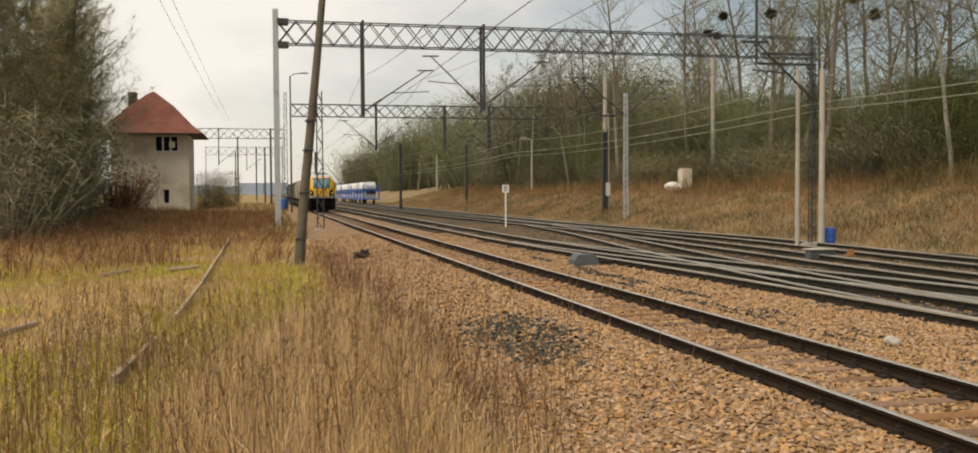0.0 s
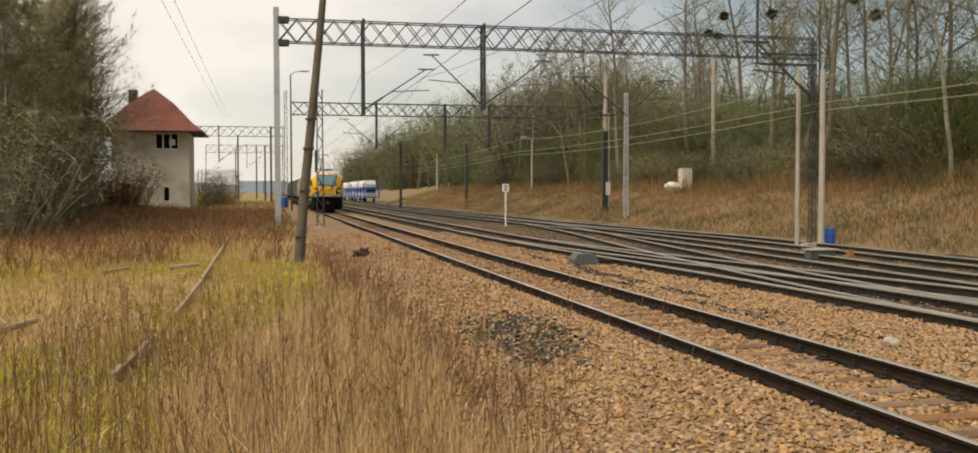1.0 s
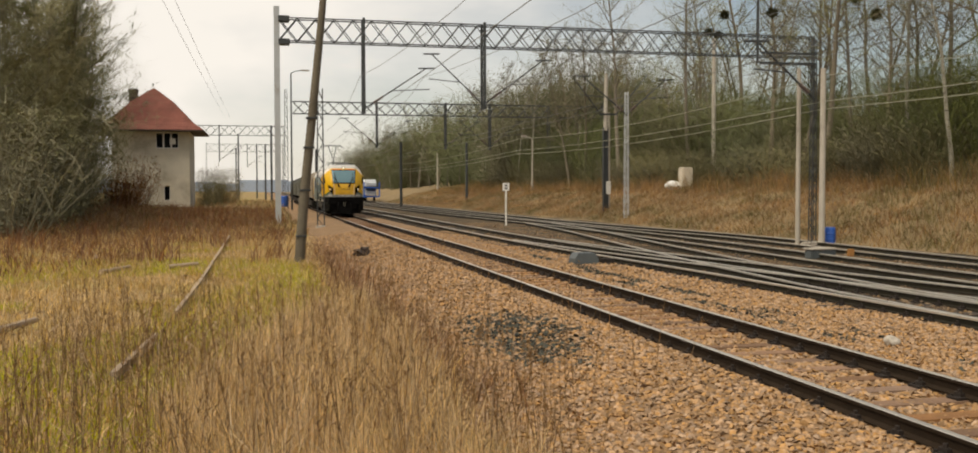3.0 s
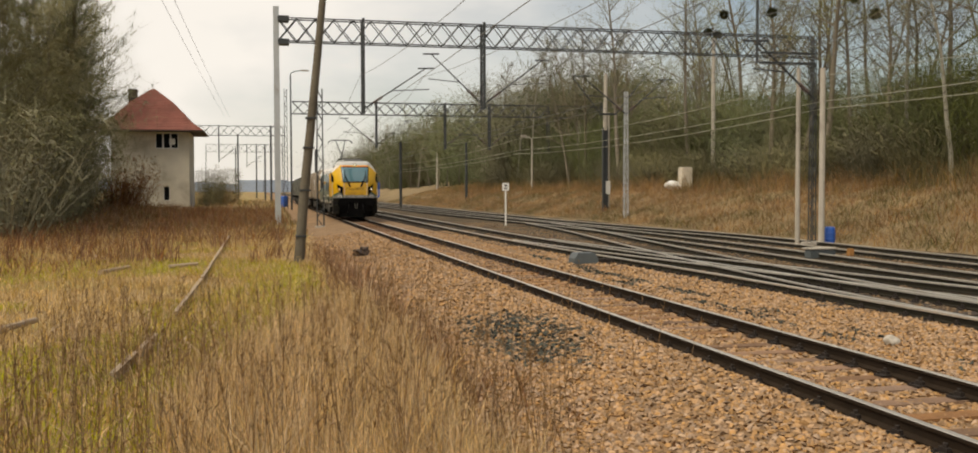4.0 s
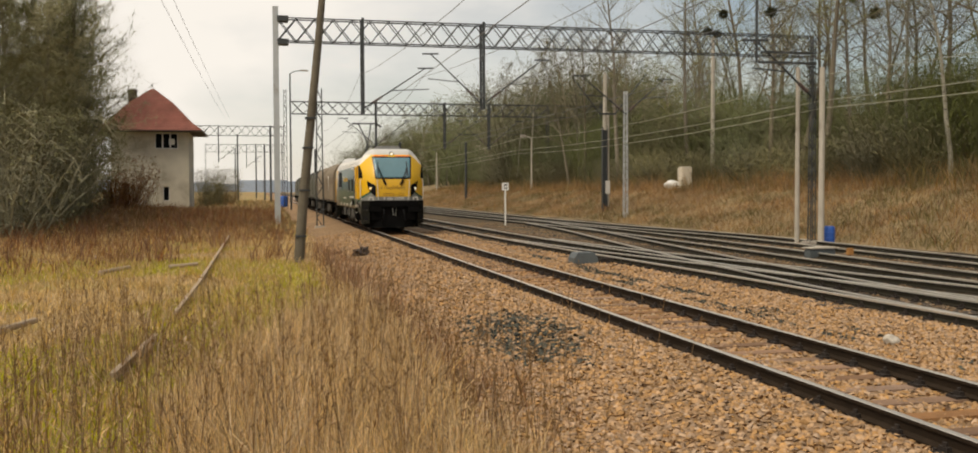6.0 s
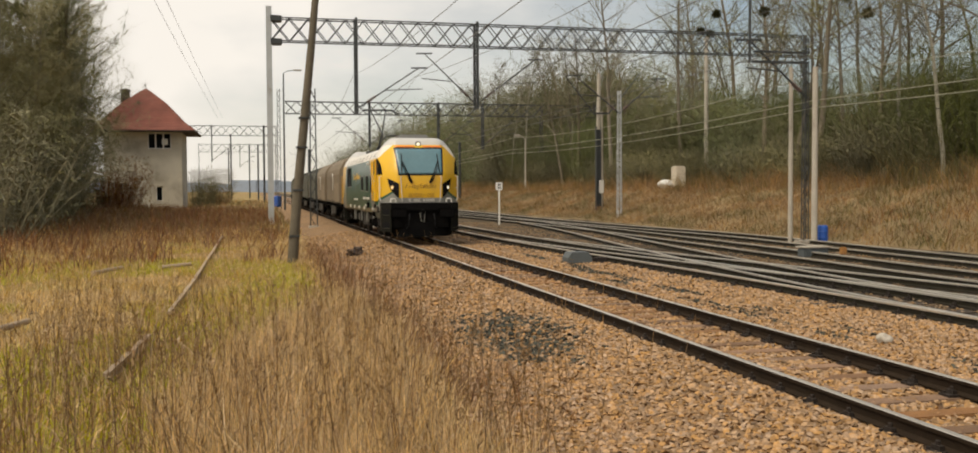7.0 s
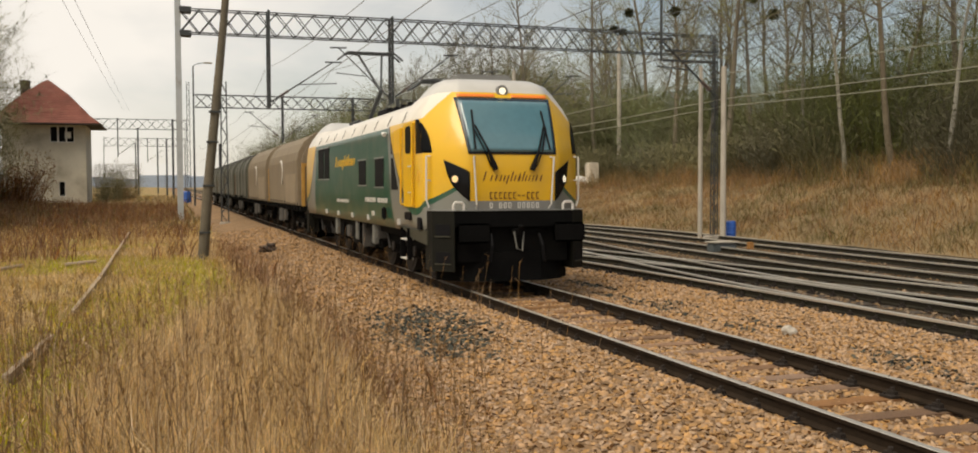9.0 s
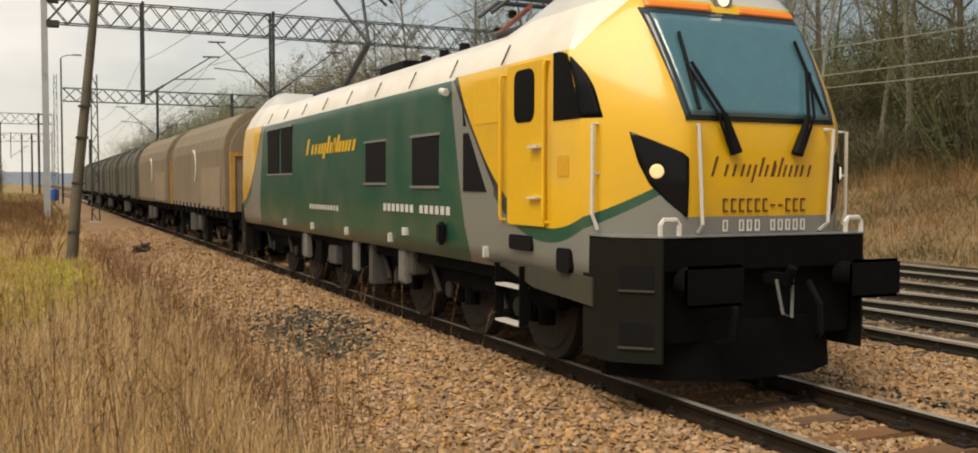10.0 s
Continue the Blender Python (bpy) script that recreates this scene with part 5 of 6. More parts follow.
def limb(v, f, pts, r0, r1, n):
    k0 = len(v)
    m = len(pts)
    for i, p in enumerate(pts):
        d = (pts[min(i + 1, m - 1)] - pts[max(i - 1, 0)]).normalized()
        u = d.orthogonal().normalized()
        w = d.cross(u)
        r = r0 + (r1 - r0) * i / (m - 1)
        v += [tuple(p + (u * math.cos(math.tau * j / n) + w * math.sin(math.tau * j / n)) * r) for j in range(n)]
    for i in range(m - 1):
        for j in range(n):
            a, b = k0 + i * n + j, k0 + i * n + (j + 1) % n
            f.append((a, b, b + n, a + n))


def crooked(rng, p, d, length, n, wob, up=0.0):
    pts, q, d = [p.copy()], p.copy(), d.normalized()
    for _ in range(n):
        d = (d + Vector((rng.gauss(0, wob), rng.gauss(0, wob), rng.gauss(0, wob) + up))).normalized()
        q = q + d * (length / n)
        pts.append(q.copy())
    return pts


def tree_model(seed, h, spread, low, twigs, bark, twig_mat, lean=0.04, thick=1.0, droop=0.02):
    """One bare tree: trunk, limbs and a crown of fine twigs."""
    rng = random.Random(seed)
    t = empty("tree")
    v, f = [], []
    r = h * 0.011 * thick
    trunk = crooked(rng, Vector((0, 0, -0.4)), Vector((rng.gauss(0, lean), rng.gauss(0, lean), 1)), h, 9, 0.05, 0.03)
    limb(v, f, trunk, r * 1.25, r * 0.22, 7)
    cv, cf = [], []
    n1 = 25
    for i in range(n1):
        g = low + (1 - low) * (i + rng.random()) / n1
        k = min(8, int(g * 9))
        p = trunk[k].lerp(trunk[k + 1], g * 9 - k if k < 9 else 0)
        a = i * 2.4 + rng.uniform(-0.5, 0.5)
        up = rng.uniform(0.35, 1.1)
        ln = spread * (1.15 - 0.75 * (g - low) / (1 - low)) * rng.uniform(0.6, 1.1)
        br = crooked(rng, p, Vector((math.cos(a), math.sin(a), up)), ln, 5, 0.16, 0.06)
        limb(v, f, br, r * 0.42 * (1.2 - g * 0.7), r * 0.07, 4)
        for j in range(6):
            q = br[1 + j % 5]
            a2 = rng.uniform(0, math.tau)
            tw = crooked(rng, q, (br[-1] - br[0]).normalized() + Vector((math.cos(a2), math.sin(a2), rng.uniform(-0.2, 0.8))) * 0.9, ln * rng.uniform(0.3, 0.55), 3, 0.2, 0.04)
            limb(cv, cf, tw, r * 0.07, r * 0.02, 3)
            for _ in range(twigs):
                s0 = tw[rng.randint(0, 3)]
                e = s0 + Vector((rng.gauss(0, 1), rng.gauss(0, 1), rng.gauss(0.35 - droop * 10, 0.8))) * ln * 0.17
                sliver(cv, cf, s0, e, 0.008 + r * 0.018)
    raw("trunk", v, f, bark, t)
    raw("crown", cv, cf, twig_mat, t)
    return t


def shrub_model(seed, h, w, n, twig_mat, leaves=0, leaf_mat=None, leaf=(0.025, 0.07)):
    rng = random.Random(seed)
    t = empty("shrub")
    v, f = [], []
    for _ in range(n):
        a, d = rng.uniform(0, math.tau), rng.uniform(0, 1) ** 0.7 * w * 0.55
        p = Vector((math.cos(a) * d * 0.5, math.sin(a) * d * 0.5, -0.2))
        st = crooked(rng, p, Vector((math.cos(a) * d / h, math.sin(a) * d / h, 1)), h * rng.uniform(0.45, 1.05), 4, 0.13)
        limb(v, f, st, 0.022, 0.006, 3)
        for _ in range(11):
            q = st[rng.randint(1, 4)]
            e = q + Vector((rng.gauss(0, 1), rng.gauss(0, 1), rng.gauss(0.3, 0.7))) * h * 0.13
            sliver(v, f, q, e, 0.014)
    raw("brushwood", v, f, twig_mat, t)
    if leaves:
        lv, lf = [], []
        for _ in range(leaves):
            a, d, z = rng.uniform(0, math.tau), rng.uniform(0, 1) ** 0.5 * w * 0.6, rng.uniform(0.05, 0.95) * h
            c = Vector((math.cos(a) * d, math.sin(a) * d, z))
            u = Vector((rng.gauss(0, 1), rng.gauss(0, 1), rng.gauss(0, 1))).normalized() * rng.uniform(*leaf)
            sliver(lv, lf, c, c + u * 2, u.length * 0.6)
        raw("foliage", lv, lf, leaf_mat, t)
    return t


def plant(models, label, category, group, places):
    used = set()
    for k, x, y, s, turn in places:
        src = models[k]
        m = pose(x, y, ground(x, y) - 0.1, 0, 0, turn) @ Matrix.Diagonal((s, s, s, 1))
        if k not in used:
            ob = src
            used.add(k)
            ob.matrix_world = m
        else:
            ob = copy_thing(src, Matrix.Identity(4))
            ob.matrix_world = m
        tagged(ob, label[k % len(label)] if isinstance(label, list) else label, category, group)


def far_woods(models, rng):
    """The distant woods along the hillside, as one mass."""
    vs, fs, mi, base = [], [], [], 0
    mats = []
    for i in range(190):
        y = 125 + 330 * (i / 190) ** 1.2
        x = 33 + rng.random() * (26 + y * 0.05)
        k = rng.choice((0, 0, 1, 1, 3))
        m = pose(x, y, ground(x, y) - 0.3, 0, 0, rng.uniform(0, 360)) @ Matrix.Scale(rng.uniform(1.6, 3.0), 4)
        for o in models[k].children:
            me = o.data
            n = len(me.vertices)
            co = np.empty(n * 3)
            me.vertices.foreach_get("co", co)
            a = np.array(m)
            vs.append(co.reshape(-1, 3) @ a[:3, :3].T + a[:3, 3])
            if me.materials[0] not in mats:
                mats.append(me.materials[0])
            for p in me.polygons:
                fs.append([v + base for v in p.vertices])
                mi.append(mats.index(me.materials[0]))
            base += n
    ob = raw("far_woods", np.concatenate(vs).tolist(), fs, mats)
    ob.data.polygons.foreach_set("material_index", mi)
    tagged(ob, "distant leafless brown and olive woods on the hillside", "woods", kind="stuff")


def build_woods():
    rng = random.Random(11)
    models = [tree_model(1, 17, 4.4, 0.36, 11, M_BARK, M_TWIG, 0.06, 0.75), tree_model(2, 19, 4.0, 0.42, 11, M_BARK, M_BUDS, 0.06, 0.7), tree_model(3, 15, 4.8, 0.3, 12, M_BARK, M_TWIG, 0.08, 0.75),
              tree_model(4, 16, 3.4, 0.45, 9, M_BIRCH, M_TWIG, 0.06, 0.6), tree_model(5, 13, 3.8, 0.25, 13, M_BARK, M_BUDS, 0.08, 0.7)]
    places = []
    for i in range(165):
        y = 16 + 330 * (i / 165) ** 1.35 + rng.uniform(-2, 2)
        x = 30.5 + rng.random() ** 1.4 * 34 + (1.5 if y < 60 else 0)
        places.append((rng.choice((0, 0, 1, 2, 3, 4, 4)), x, y, rng.uniform(0.75, 1.2), rng.uniform(0, 360)))
    places += [(3, 31.5, 24, 0.9, 10), (3, 33, 29, 1.0, 90), (3, 32.4, 34, 0.85, 200), (3, 35, 31, 1.05, 300), (3, 31.8, 40, 0.9, 40), (3, 33.6, 46, 1.0, 150), (3, 36, 26, 1.0, 250), (3, 34, 21, 1.0, 20)]
    plant(models, ["tall bare tree with brown bark on the bank", "tall bare tree with budding twigs on the bank", "spreading bare tree on the bank",
                   "slender pale-barked birch on the bank", "bare young tree with olive buds on the bank"], "tree", "trees on the bank", places)
    shrubs = [shrub_model(21, 5.0, 4.6, 120, M_BRUSH, 5200, M_BRUSH, (0.015, 0.05)), shrub_model(22, 6.0, 5.0, 120, M_BRUSHOLIVE, 5600, M_BRUSHOLIVE, (0.015, 0.05)), shrub_model(23, 2.6, 4.0, 110, M_BRUSH, 2600, M_BRUSH, (0.015, 0.045)), shrub_model(24, 4.2, 4.0, 60, M_BRUSH, 3600, M_IVY, (0.02, 0.06))]
    places = []
    for i in range(250):
        y = 14 + 120 * (i / 250) ** 1.2 + rng.uniform(-2, 2)
        x = 31.0 + rng.random() ** 1.3 * 18
        k = rng.choice((0, 0, 0, 1, 1, 1, 1, 2, 3, 3))
        if y < 36 and i % 5 > 1:
            continue
        places.append((2 if x < 32.2 else k, x, y, rng.uniform(0.75, 1.3), rng.uniform(0, 360)))
    plant(shrubs, ["brown leafless undergrowth shrub on the bank", "olive budding shrub on the bank", "low russet shrub on the bank", "ivy-grown dark green shrub on the bank"], "shrub", "undergrowth on the bank", places)
    far_woods(shrubs, rng)
    # thicket at the left
    dense = [tree_model(31, 15, 5.5, 0.10, 60, M_BARK, M_TWIG, 0.12, 0.8, 0.05), tree_model(32, 17, 5.0, 0.12, 60, M_BARK, M_BUDS, 0.1, 0.8, 0.06)]
    places = [(0, -13, 52, 0.9, 10), (1, -11.8, 63, 0.95, 80), (0, -19, 66, 1.15, 150), (1, -19, 57, 1.0, 200), (0, -14.6, 76, 1.05, 270), (1, -16.6, 86, 1.0, 30), (0, -22, 78, 1.2, 120),
              (1, -26, 70, 1.2, 300), (0, -17.5, 88, 1.0, 220), (1, -24, 58, 1.1, 100), (0, -13.6, 70, 0.85, 330), (1, -14.5, 47, 1.0, 20), (0, -22, 50, 1.1, 70), (1, -28, 84, 1.2, 160),
              (0, -11.6, 57, 0.8, 200), (1, -16, 70, 1.0, 45), (0, -18, 92, 0.9, 10), (1, -11.5, 50, 0.7, 140), (1, -12.6, 66, 1.0, 250), (0, -14.6, 74, 1.1, 90), (1, -16, 80, 1.1, 310), (0, -17, 60, 1.2, 60), (1, -20, 72, 1.3, 190)]
    plant(dense, ["dense bare tree overgrown with twigs", "dense bare willow with budding twigs"], "tree", "thicket by the signal box", places)
    wispy = [tree_model(33, 18, 5.2, 0.28, 24, M_BARK, M_TWIG, 0.08, 0.7), tree_model(34, 17, 4.6, 0.3, 22, M_BARK, M_BUDS, 0.1, 0.7)]
    plant(wispy, ["tall bare tree with fine twigs behind the thicket", "bare tree with budding twigs behind the thicket"], "tree", "thicket by the signal box",
          [(0, -15.4, 92, 1.1, 40), (1, -16.8, 97, 1.1, 170), (0, -14.0, 80, 0.95, 230), (1, -12.6, 74, 0.95, 300), (0, -18.5, 90, 1.15, 100), (1, -11.2, 66, 0.8, 20)])
    bush = [shrub_model(41, 5.2, 5.0, 90, M_TWIG, 2800, M_BUSH), shrub_model(42, 2.6, 3.4, 60, M_WEED, 900, M_LEAF)]
    places = [(0, -10.0 - 1.9 * (i % 9) - rng.random(), 44 + 3.4 * (i // 3) + rng.uniform(-2, 2), rng.uniform(0.9, 1.5), rng.uniform(0, 360)) for i in range(45)]
    places = [(k, min(x, -0.162 * y - 2.4), y, s, t) for k, x, y, s, t in places]
    places += [(1, -11.8, 92, 1.4, 0), (1, -12.8, 90, 1.9, 50), (1, -13, 95, 1.3, 90), (0, -6.2, 112, 0.8, 0), (0, -5.2, 122, 0.9, 60), (0, -5.6, 140, 1.0, 60), (1, -4.5, 128, 0.8, 60)]
    plant(bush, ["tangled dark leafless bush in the thicket", "bush with yellowed leaves beside the signal box"], "shrub", "bushes by the signal box", places)
    # mistletoe
    for k, (x, y, z, r) in enumerate(((34.5, 52, 13.4, 0.5), (34.5, 50, 12.0, 0.4), (33.5, 60, 13.8, 0.4), (31, 62, 13.9, 0.34), (31.8, 66, 13.4, 0.32), (32.5, 66, 13.2, 0.32))):
        rng2 = random.Random(k)
        v, f = [], []
        for _ in range(420):
            d = Vector((rng2.gauss(0, 1), rng2.gauss(0, 1), rng2.gauss(0, 1))).normalized()
            q = d * r * rng2.uniform(0.2, 0.75)
            sliver(v, f, q, q + d * r * 0.4 + Vector((rng2.gauss(0, 0.1), rng2.gauss(0, 0.1), 0)), 0.035)
        ob = raw("mistletoe", v, f, M_MISTLE)
        ob.matrix_world = pose(x, y, z)
        tagged(ob, "dark round mistletoe clump high in a bare tree", "mistletoe", "mistletoe clumps")


build_woods()


# ---- grass, weeds and stones ----
def blades(name, label, material, n, area, height, width, lean, seed, keep=None, bend=0.35):
    """Many upright blades as one object of stuff."""
    rng = np.random.default_rng(seed)
    x = rng.uniform(area[0], area[1], n)
    u = rng.uniform(0, 1, n)
    y = area[2] + (area[3] - area[2]) * u ** area[4]
    pts = [(a, b) for a, b in zip(x, y) if keep is None or keep(a, b)]
    v, f = [], []
    for a, b in pts:
        z = ground(a, b) - 0.03
        h = rng.uniform(*height)
        w = rng.uniform(*width)
        t = rng.uniform(0, math.tau)
        la = rng.normal(0, lean, 2)
        dx, dy = math.cos(t) * w, math.sin(t) * w
        k = len(v)
        v += [(a - dx, b - dy, z), (a + dx, b + dy, z), (a - dx * 0.7 + la[0] * h * 0.4, b - dy * 0.7 + la[1] * h * 0.4, z + h * 0.55),
              (a + dx * 0.7 + la[0] * h * 0.4, b + dy * 0.7 + la[1] * h * 0.4, z + h * 0.55), (a + la[0] * h * (1 + bend), b + la[1] * h * (1 + bend), z + h * (1 - 0.12 * rng.random()))]
        f += [(k, k + 1, k + 3, k + 2), (k + 2, k + 3, k + 4)]
    return tagged(raw(name, v, f, material), label, "grass", kind="stuff")


def patch_noise(x, y, s, o):
    return noise.noise((x * s, y * s, o))


def seed_heads(name, label, n, area, seed):
    """Tall dry stalks with feathery tops."""
    rng = random.Random(seed)
    v, f = [], []
    for _ in range(n):
        x, y = rng.uniform(area[0], area[1]), area[2] + (area[3] - area[2]) * rng.random() ** 1.3
        h = rng.uniform(0.6, 1.25)
        p = Vector((x, y, ground(x, y) - 0.03))
        d = Vector((rng.gauss(0, 0.1), rng.gauss(0, 0.1), 1))
        st = crooked(rng, p, d, h, 4, 0.06)
        limb(v, f, st, 0.0038, 0.0018, 3)
        for _ in range(rng.randint(3, 12)):
            q = st[3].lerp(st[4], rng.random())
            e = q + Vector((rng.gauss(0, 0.035), rng.gauss(0, 0.035), rng.uniform(0, 0.07)))
            sliver(v, f, q, e, 0.005)
    return tagged(raw(name, v, f, M_STALK), label, "weeds", kind="stuff")


def build_meadow():
    near = lambda x, y: x < 1.75 + 0.012 * (y - 8) + 0.35 * patch_noise(x, y, 0.9, 1.0)
    tall = lambda x, y: near(x, y) and 0.7 * patch_noise(x, y, 0.5, 3.0) + 0.35 * patch_noise(x, y, 1.7, 5.0) + min(x + 0.9, 0.6) * 0.8 + min(0.0, 12.0 + 2.6 * x - y) * 0.4 > 0.0
    blades("tall_dry_grass", "tall golden dry grass in the foreground", M_GRASS, 52000, (-3.2, 2.4, 5.0, 18, 1.0), (0.25, 0.85), (0.0025, 0.0065), 0.24, 5, tall)
    blades("short_dry_grass", "short matted golden grass", M_GRASS, 70000, (-14, 2.9, -6, 60, 1.3), (0.06, 0.24), (0.004, 0.012), 0.45, 6, near)
    moss = lambda x, y: near(x, y) and patch_noise(x, y, 0.16, 8.0) + 0.25 * math.exp(-((y - 20) / 9) ** 2) > 0.02 and x < 1.4
    blades("green_grass", "patches of short yellow-green grass", M_GREEN, 90000, (-11, 1.4, 6.0, 38, 1.2), (0.06, 0.2), (0.005, 0.014), 0.4, 7, moss)
    red = lambda x, y: (y > 24 and x < 1.5 and 0.6 * patch_noise(x, y, 0.12, 5.0) + (y - 36) * 0.02 - 0.05 * (x + 4) > 0) or (y < 36 and 1.3 < x < 2.6 and patch_noise(x, y, 1.1, 2.0) > -0.15)
    blades("russet_weeds", "russet dead weeds", M_WEED, 40000, (-22, 3.0, 9, 95, 1.2), (0.15, 0.6), (0.006, 0.02), 0.3, 8, red)
    blades("far_dry_grass", "dry grass beside the line towards the signal box", M_BANKGRASS, 9000, (-20, 2.6, 50, 170, 1.6), (0.2, 0.6), (0.015, 0.04), 0.3, 9, lambda x, y: x < 2.2)
    tuft = lambda x, y: near(x, y) and patch_noise(x, y, 0.55, 15.0) + 0.6 * patch_noise(x, y, 1.9, 16.0) > -0.08 and not tall(x, y)
    blades("meadow_tufts", "ragged tufts of dead brown grass", M_TUFT, 60000, (-13, 1.6, 8, 52, 1.25), (0.10, 0.42), (0.003, 0.010), 0.5, 20, tuft)
    strip = lambda x, y: 1.2 + 0.012 * y + 0.9 * patch_noise(x, y, 0.5, 6.0) + 0.7 * patch_noise(x, y, 2.7, 3.0) < x < 2.4 + 1.1 * patch_noise(x, y, 0.8, 9.0) + 0.9 * patch_noise(x, y, 3.0, 2.0)
    blades("edge_weeds", "dark brown dead weeds along the ballast edge", M_EDGE, 21000, (0.9, 3.7, 6.5, 40, 1.25), (0.04, 0.3), (0.002, 0.007), 0.5, 18, strip)
    clump = lambda x, y: patch_noise(x, y, 0.45, 12.0) > 0.12 and x < 0.15 * y - 0.4
    blades("weed_clumps", "tangled russet weeds before the thicket", M_WEED, 26000, (-26, 1.2, 30, 98, 1.2), (0.3, 1.05), (0.008, 0.022), 0.35, 19, clump)
    bank = lambda x, y: x > 20.8
    blades("bank_grass", "long brown dead grass covering the bank", M_BANKGRASS, 120000, (20.8, 33, 10, 170, 1.35), (0.12, 0.5), (0.006, 0.014), 0.6, 10, bank)
    blades("tall_bank_grass", "tall pale dead grass at the edge of the undergrowth", M_BANKGRASS, 16000, (28.0, 33.5, 12, 150, 1.3), (0.5, 1.5), (0.008, 0.018), 0.35, 15, bank)
    blades("bank_weeds", "russet bramble stems on the bank", M_WEED, 12000, (21, 33, 14, 150, 1.3), (0.3, 0.8), (0.006, 0.014), 0.5, 12, bank)
    seed_heads("dry_stalks", "tall dry weed stalks with feathery seed heads", 1050, (-2.6, 2.2, 6, 15.0), 13)
    seed_heads("dry_stalks", "thin dark weed stalks at the ballast edge", 160, (1.5, 4.2, 9, 30), 14)


build_meadow()


def stones(name, label, material, n, area, size, seed, keep=None):
    rng = np.random.default_rng(seed)
    x = rng.uniform(area[0], area[1], n)
    y = area[2] + (area[3] - area[2]) * rng.uniform(0, 1, n) ** area[4]
    if keep is not None:
        k = np.array([keep(a, b) for a, b in zip(x, y)], bool)
        x, y = x[k], y[k]
    n = len(x)
    base = np.array([(1, 0, 0), (0, 1, 0), (-1, 0, 0), (0, -1, 0), (0.2, 0.2, 0.75), (-0.1, 0, -0.8), (0.62, 0.62, 0.45), (-0.66, 0.5, 0.5), (-0.5, -0.66, 0.42), (0.6, -0.6, 0.5)])
    tri = np.array([(0, 6, 1), (0, 4, 6), (6, 4, 1), (1, 7, 2), (1, 4, 7), (7, 4, 2), (2, 8, 3), (2, 4, 8), (8, 4, 3), (3, 9, 0), (3, 4, 9), (9, 4, 0), (1, 0, 5), (2, 1, 5), (3, 2, 5), (0, 3, 5)])
    r = rng.uniform(*size, n)
    p = base[None] * (1 + rng.normal(0, 0.2, (n, 10, 3))) * np.stack([r, r * rng.uniform(0.6, 1, n), r * rng.uniform(0.5, 0.9, n)], 1)[:, None]
    a, b = rng.uniform(0, math.tau, n), rng.normal(0, 0.5, n)
    ca, sa, cb, sb = np.cos(a), np.sin(a), np.cos(b), np.sin(b)
    q = np.empty_like(p)
    px, pz = p[..., 0] * cb[:, None] + p[..., 2] * sb[:, None], -p[..., 0] * sb[:, None] + p[..., 2] * cb[:, None]
    q[..., 0], q[..., 1], q[..., 2] = px * ca[:, None] - p[..., 1] * sa[:, None], px * sa[:, None] + p[..., 1] * ca[:, None], pz
    z = np.array([ground(s, t) for s, t in zip(x, y)])
    q += np.stack([x, y, z + r * 0.25], 1)[:, None]
    me = bpy.data.meshes.new(name)
    vs = q.reshape(-1, 3)
    fs = (tri[None] + (np.arange(n) * 10)[:, None, None]).reshape(-1, 3)
    me.vertices.add(len(vs))
    me.vertices.foreach_set("co", vs.ravel())
    me.loops.add(fs.size)
    me.loops.foreach_set("vertex_index", fs.ravel().astype(np.int32))
    me.polygons.add(len(fs))
    me.polygons.foreach_set("loop_start", np.arange(0, fs.size, 3, dtype=np.int32))
    me.update(calc_edges=True)
    me.materials.append(material)
    return tagged(new(name, me), label, "gravel", kind="stuff")


def coal(x, y):
    return ((x - 3.65) / 0.75) ** 2 + ((y - 13.7) / 2.2) ** 2 + 1.2 * noise.noise((x * 2, y * 2, 3)) + 1.1 * noise.noise((x * 9, y * 9, 5)) < 0.9 or (abs(x - 8.0 - 0.25 * noise.noise((y * 0.4, 0, 9))) < 0.42 and noise.noise((x * 2.0, y * 0.5, 6)) > 0.05)


def not_rail(x, y):
    """Clear of the rails, and off the sleeper tops beside them."""
    d = x - T1
    if min(abs(d - 0.753), abs(d + 0.753)) < 0.09:
        return False
    on = abs((y + 5.7 + PITCH / 2) % PITCH - PITCH / 2) < 0.13
    bare = 0.1 + 0.3 * noise.noise((y * 1.7, 3.0, 0)) < d < 0.7
    return not (on and bare and noise.noise((x * 5, y * 5, 2)) > -0.5)


M_STONE2 = mat("dirty_stone", (0.20, 0.135, 0.08), 0.9, 0, 0.25, 12, 70, 0.4, island=0.42)


